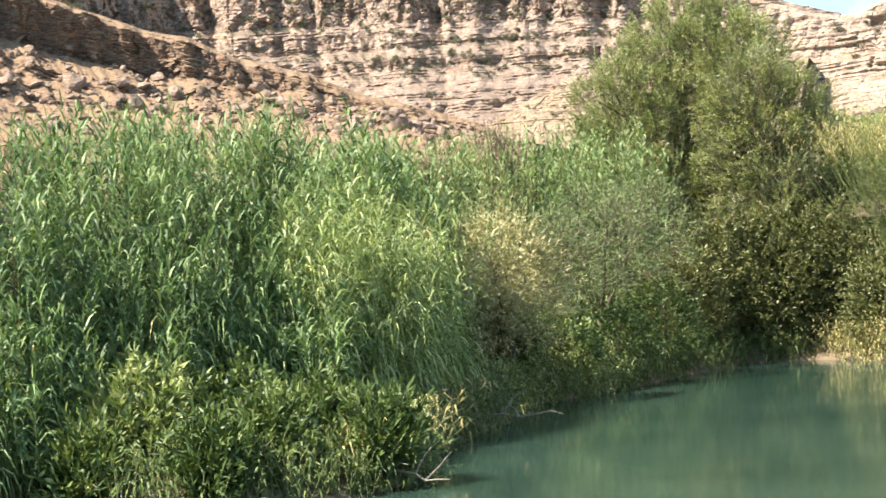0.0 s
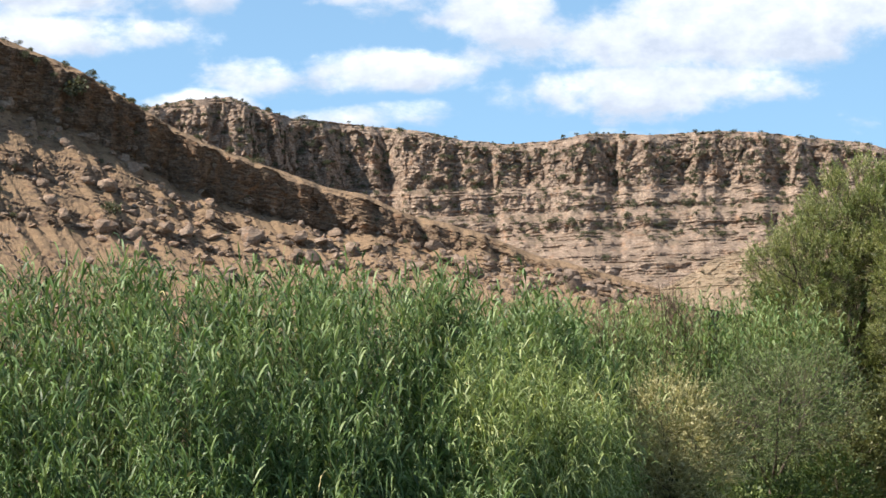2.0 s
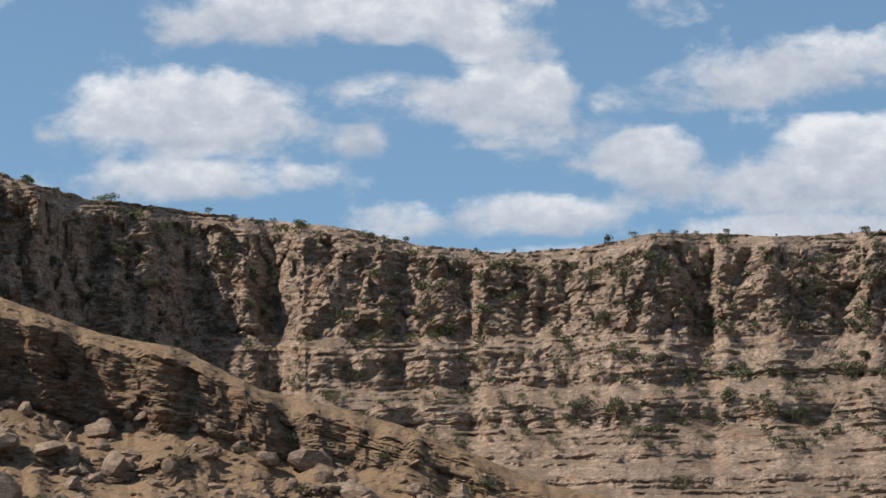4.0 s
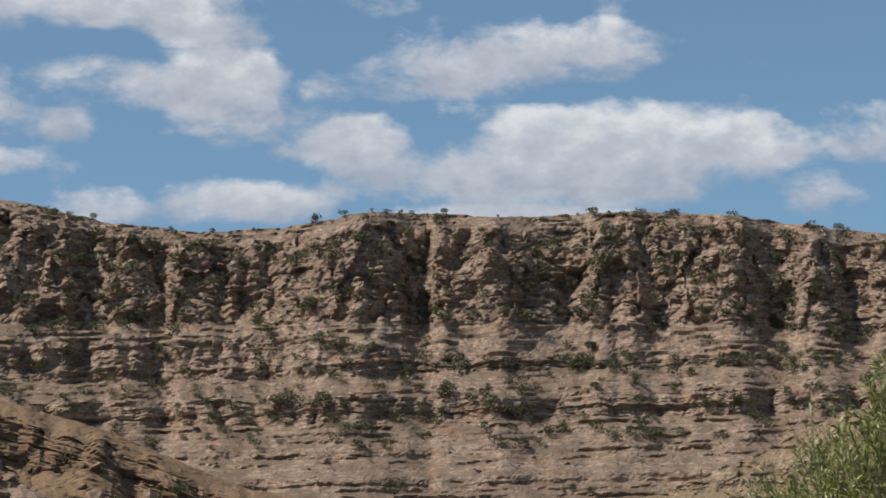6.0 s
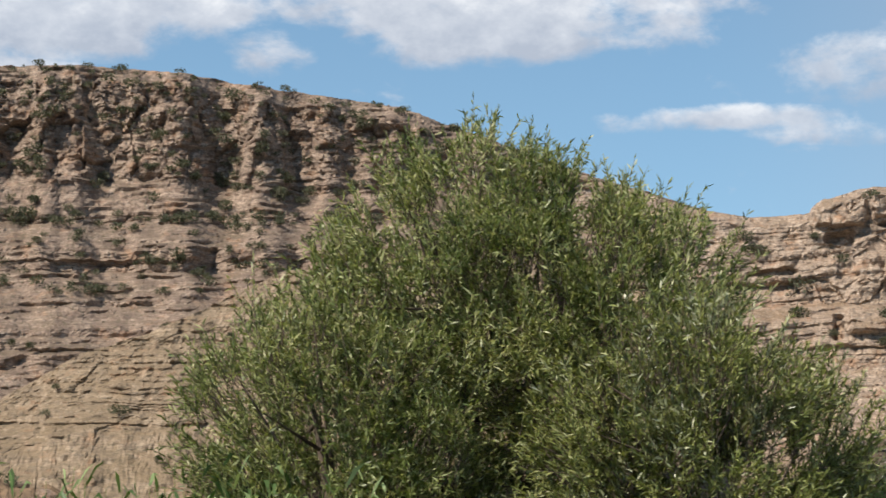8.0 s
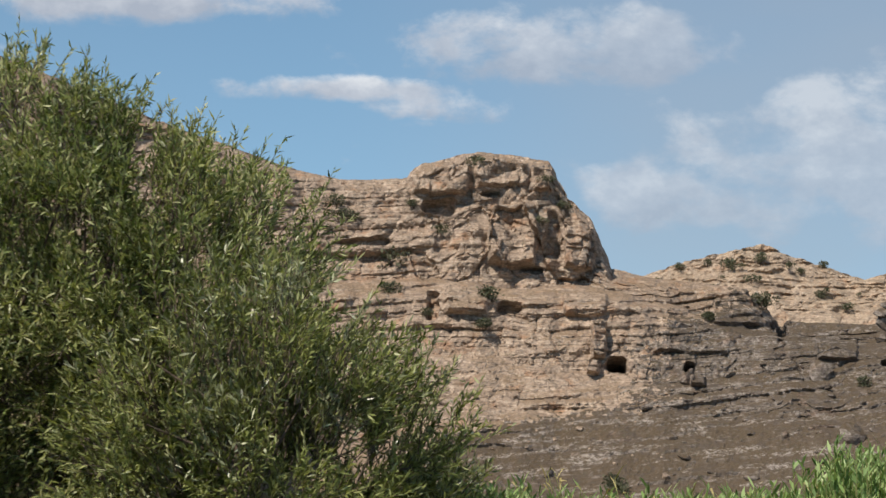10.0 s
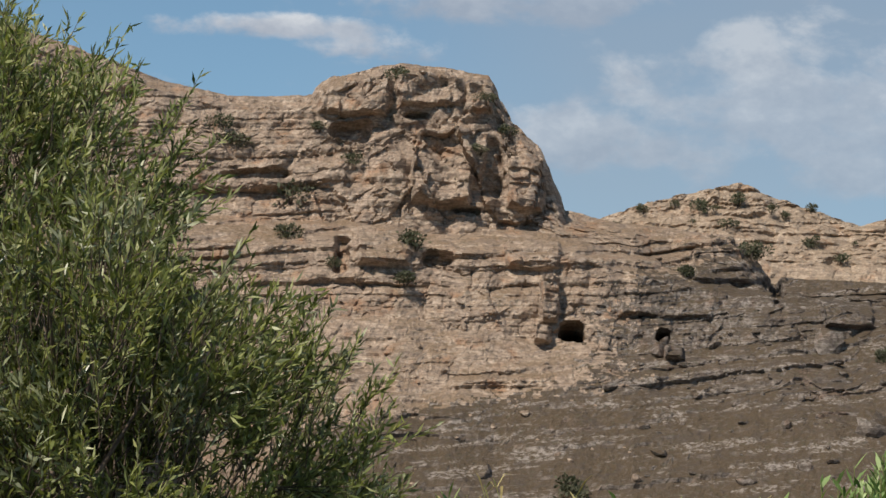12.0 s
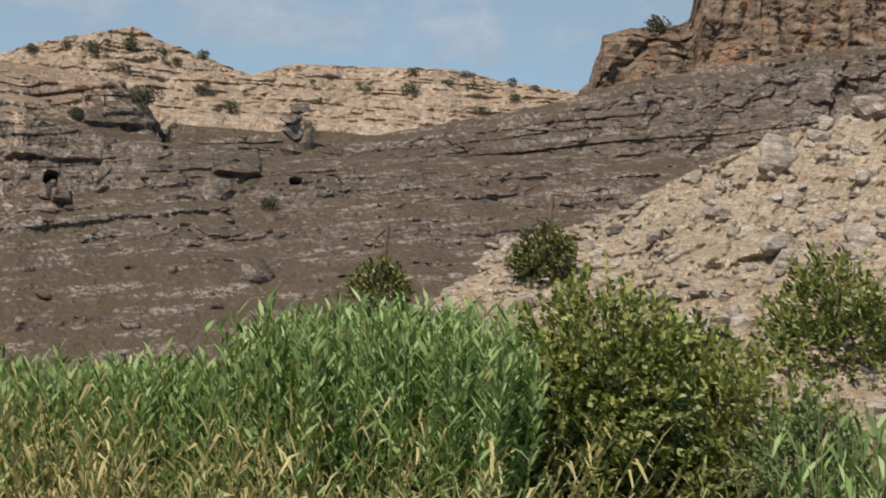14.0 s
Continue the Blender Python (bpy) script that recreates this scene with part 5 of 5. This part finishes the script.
shrubs_at("crag", PERCH, [(33.35, 5.07, 0.19), (29.23, 3.77, 0.14), (29.57, 3.38, 0.19), (31.50, 3.79, 0.12), (30.95, 2.15, 0.33), (30.91, 1.23, 0.19), (33.84, 1.10, 0.20),
    (33.68, 0.24, 0.16), (35.37, 3.36, 0.12), (36.04, 3.81, 0.14), (35.47, 4.60, 0.11), (32.40, 3.01, 0.14), (31.94, 0.50, 0.09), (40.47, 0.56, 0.12),
    (42.14, 1.21, 0.16), (37.79, -4.84, 0.19), (28.28, 2.06, 0.14), (40.34, 0.58, 0.11), (42.06, 1.14, 0.14), (45.79, 1.12, 0.12), (45.09, -1.29, 0.12),
    (37.85, -4.71, 0.17)], 330)
shrubs_at("far_hill", PERCH, [(39.32, 2.04, 0.12), (40.06, 2.19, 0.09), (40.62, 2.15, 0.17), (41.53, 2.33, 0.15), (43.29, 2.28, 0.11), (42.70, 1.98, 0.10), (41.32, 1.75, 0.12),
    (43.31, 1.31, 0.14), (44.03, 1.03, 0.15), (45.70, 1.70, 0.12), (47.26, 1.59, 0.11), (48.21, 1.67, 0.14), (48.32, 2.12, 0.09), (49.61, 2.11, 0.11),
    (50.69, 2.16, 0.08), (50.78, 1.66, 0.12), (49.99, 1.32, 0.12), (49.22, 1.89, 0.09), (51.24, 1.91, 0.10), (38.67, 1.62, 0.09)], 331)
shrubs_at("rocky_hillside", (-9.58, -45.35, 4.39), [(-1.99, 7.67, 0.63), (-1.22, 4.81, 0.50), (-3.12, 8.48, 0.21), (-3.41, 8.25, 0.42), (-1.29, 7.80, 0.19), (-0.56, 7.47, 0.17), (-0.31, 7.17, 0.21),
    (-1.08, 7.93, 0.15), (-2.41, 8.04, 0.19), (-2.80, 8.32, 0.17)], 332)
shrubs_at("rock_wall", PERCH, [(53.91, 3.77, 0.18)], 333)


def scrub_on(name, surface, count, rows_, cols, sizes, seed, label):
    """Shrubs too many to count, joined."""
    rs = np.random.RandomState(seed)
    tufts = [clump(110, 0.28, rs)[0] for k in range(5)]
    p = SURFACES[surface]
    vs, fs, base = [], [], 0
    for k in range(count):
        v = tufts[rs.randint(5)]
        i, j = rs.randint(int(cols[0] * p.shape[0]), int(cols[1] * p.shape[0])), rs.randint(int(rows_[0] * p.shape[1]), int(rows_[1] * p.shape[1]))
        s = sizes[0] + (sizes[1] - sizes[0]) * rs.rand() ** 2
        a = rs.rand() * 6.28
        m = np.array([[math.cos(a), -math.sin(a), 0], [math.sin(a), math.cos(a), 0], [0, 0, 1]])
        vs.append(v @ m.T * s + p[i, j] + np.array([0, 0, 0.15 * s]) - 0.6 * s * unit(p[i, j] * np.array([1, 1, 0])))
        fs.append(np.arange(len(v)).reshape(-1, 4) + base)
        base += len(v)
    return tagged(mesh_object(name, np.concatenate(vs), np.concatenate(fs), M_SHRUB), label, "shrubs", kind="stuff")


scrub_on("cliff_scrub", "cliff", 1200, (0.05, 0.72), (0.1, 0.97), (0.07, 0.155), 321, "dark green scrub dotted over the cliff ledges")
scrub_on("rim_scrub", "cliff", 170, (0.014, 0.05), (0.02, 0.95), (0.04, 0.10), 323, "small dark shrubs along the cliff rim")
scrub_on("hillside_scrub", "rocky_hillside", 120, (0.2, 0.95), (0.15, 0.8), (0.05, 0.16), 322, "sparse dry scrub among the hillside boulders")

# grasses and herbs along the water's edge
rs = np.random.RandomState(401)
edge = strip([(-7.6, -6.8), (-5, -6.1), (-3.0, -4.7), (-1.0, 2.3), (1.2, 6.7), (3.0, 12.1), (6.4, 14.9), (9.0, 18.6), (11.5, 21.6), (14.2, 21.4)], 1.3, 2300, rs)
edge[:, 1] -= 0.15
reeds("bank_grass", edge, ground_height(edge[:, 0], edge[:, 1]) + 0.25 + 0.5 * rs.rand(len(edge)) ** 2, M_HERB, 402, "yellow green grass and herbs along the water's edge", leaves=6, leaf=(0.25, 0.5), width=0.035, bare=0.0, category="grass", lean=0.3)
bar = strip([(14.4, 20.8), (15.5, 17.0), (17.0, 13.0)], 1.2, 700, rs)
reeds("dry_bank_grass", bar, ground_height(bar[:, 0], bar[:, 1]) + 0.15 + 0.3 * rs.rand(len(bar)) ** 2, M_STRAW, 403, "dry straw coloured grass on the low bank", leaves=6, leaf=(0.2, 0.4), width=0.03, bare=0.0, category="grass", lean=0.5)
for k in range(6):
    x = -8.3 + 1.05 * k
    y = float(bank_line(x)) + 1.3 + 0.9 * math.sin(k * 2.1)
    r = (0.35, 0.8, 0.35, 0.45, 0.5, 0.4)[k]
    woody("bank_bush", (x, y), [((x, y, 0.2 + 0.7 * r), (r * 0.8, r * 0.7, r * 0.85)), ((x + 0.35 * r, y + 0.3, 0.3 + 1.5 * r), (r * 0.5, r * 0.5, r * 0.8)), ((x - 0.5 * r, y + 0.1, 0.3 + 1.2 * r), (r * 0.4, r * 0.4, r * 0.7))], M_BROAD if k == 1 else M_HERB, 410 + k, "low leafy bush at the river's edge", "bush", twigs=340, per=16, twig_len=0.65, leaf=0.22, width=0.05, trunk=0.04, gap=0.3, up=1.1, group="bushes at the river's edge")

litter = strip([(-4.4, -5.5), (-3.0, -4.4), (-1.0, 2.6), (1.2, 7.0)], 0.7, 160, rs)
reeds("dead_reed_litter", litter, ground_height(litter[:, 0], litter[:, 1]) + 0.2 + 0.5 * rs.rand(len(litter)) ** 2, M_STRAW, 404, "dead straw coloured reed leaves lying along the bank", leaves=7, leaf=(0.3, 0.7), width=0.03, bare=0.0, category="dead reeds", lean=0.8)


def tube(points, radii, sides=6):
    """One bent, tapering stick through a line of points."""
    p, r = np.asarray(points, dtype=float), np.asarray(radii, dtype=float)
    d = unit(np.gradient(p, axis=0))
    e1 = unit(np.cross(d, np.array([0.31, 0.87, 0.38])))
    e2 = np.cross(d, e1)
    t = 2 * math.pi * np.arange(sides + 1) / sides
    v = p[:, None, :] + (e1[:, None, :] * np.cos(t)[None, :, None] + e2[:, None, :] * np.sin(t)[None, :, None]) * r[:, None, None]
    return v.reshape(-1, 3), grid_faces(len(p), sides + 1)


def driftwood(x, y, turn, length, seed):
    """A bent bare branch lying half in the water."""
    rs = np.random.RandomState(seed)
    p = np.array([[x, y, 0.35]])
    for k in range(5):
        p = np.vstack([p, p[-1] + np.array([math.cos(turn), math.sin(turn), -0.12]) * length / 5 + rs.normal(size=3) * 0.06])
    ob = mesh_object("driftwood_branch", *tube(p, np.linspace(0.03, 0.01, 6)), M_DRIFT)
    tagged(ob, "bare bleached branch lying at the water's edge", "branch", "branches at the water's edge")
    for k in (1, 2, 3):
        tip = p[k] + rs.normal(size=3) * 0.25 + np.array([0.2, -0.2, 0.2])
        mesh_object("twig", *tube([p[k], 0.5 * (p[k] + tip) + rs.normal(size=3) * 0.04, tip], [0.02, 0.013, 0.006], 5), M_DRIFT, ob)


def dry_bush(x, y, top, wide, count, seed):
    """A tall dead shrub: bare brown stems that fan out and fork."""
    rs = np.random.RandomState(seed)
    root = np.array([x, y, float(ground_height(np.array([x]), np.array([y]))[0])])
    ob = new("dry_bush")
    ob.location = root
    a, b = [], []
    for k in range(count):
        side = np.array([rs.normal() * wide, rs.normal() * wide * 0.6, 0])
        tip = np.array([0, 0, (top - root[2]) * (0.86 + 0.14 * rs.rand())]) + side
        mid = np.array([0, 0, tip[2] * 0.72]) + 0.6 * side
        a += [0.15 * side, mid]
        b += [mid, tip]
        for f in range(4):
            q = mid + (tip - mid) * (0.2 + 0.6 * rs.rand())
            a.append(q)
            b.append(q + np.array([rs.normal() * 0.16, rs.normal() * 0.16, 0.18 + 0.3 * rs.rand()]))
    v, f = stems(np.array(a), np.array(b), 0.009, 0.004, 3)
    mesh_object("twig_frame", v, f, M_DRYTWIG, ob)
    tagged(ob, "tall dead shrub of bare brown twigs behind the reeds", "bush")


dry_bush(5.4, 23.4, 7.85, 0.42, 44, 520)
dry_bush(3.2, 22.6, 7.4, 0.3, 16, 521)
for k, (x, y, turn, length) in enumerate([(-3.2, -4.4, -0.7, 1.6), (0.9, 5.8, -0.6, 1.5)]):
    driftwood(x, y, turn, length, 500 + k)

shore = strip([(2.0, 9.2), (3.0, 11.9), (4.6, 13.3), (6.4, 14.7)], 0.9, 700, rs)
reeds("shore_herbs", shore, ground_height(shore[:, 0], shore[:, 1]) + 0.35 + 0.45 * rs.rand(len(shore)), M_SHORE, 405, "bright yellow green herbs at the foot of the bank", leaves=10, leaf=(0.15, 0.3), width=0.04, bare=0.0, category="herbs", lean=0.25)
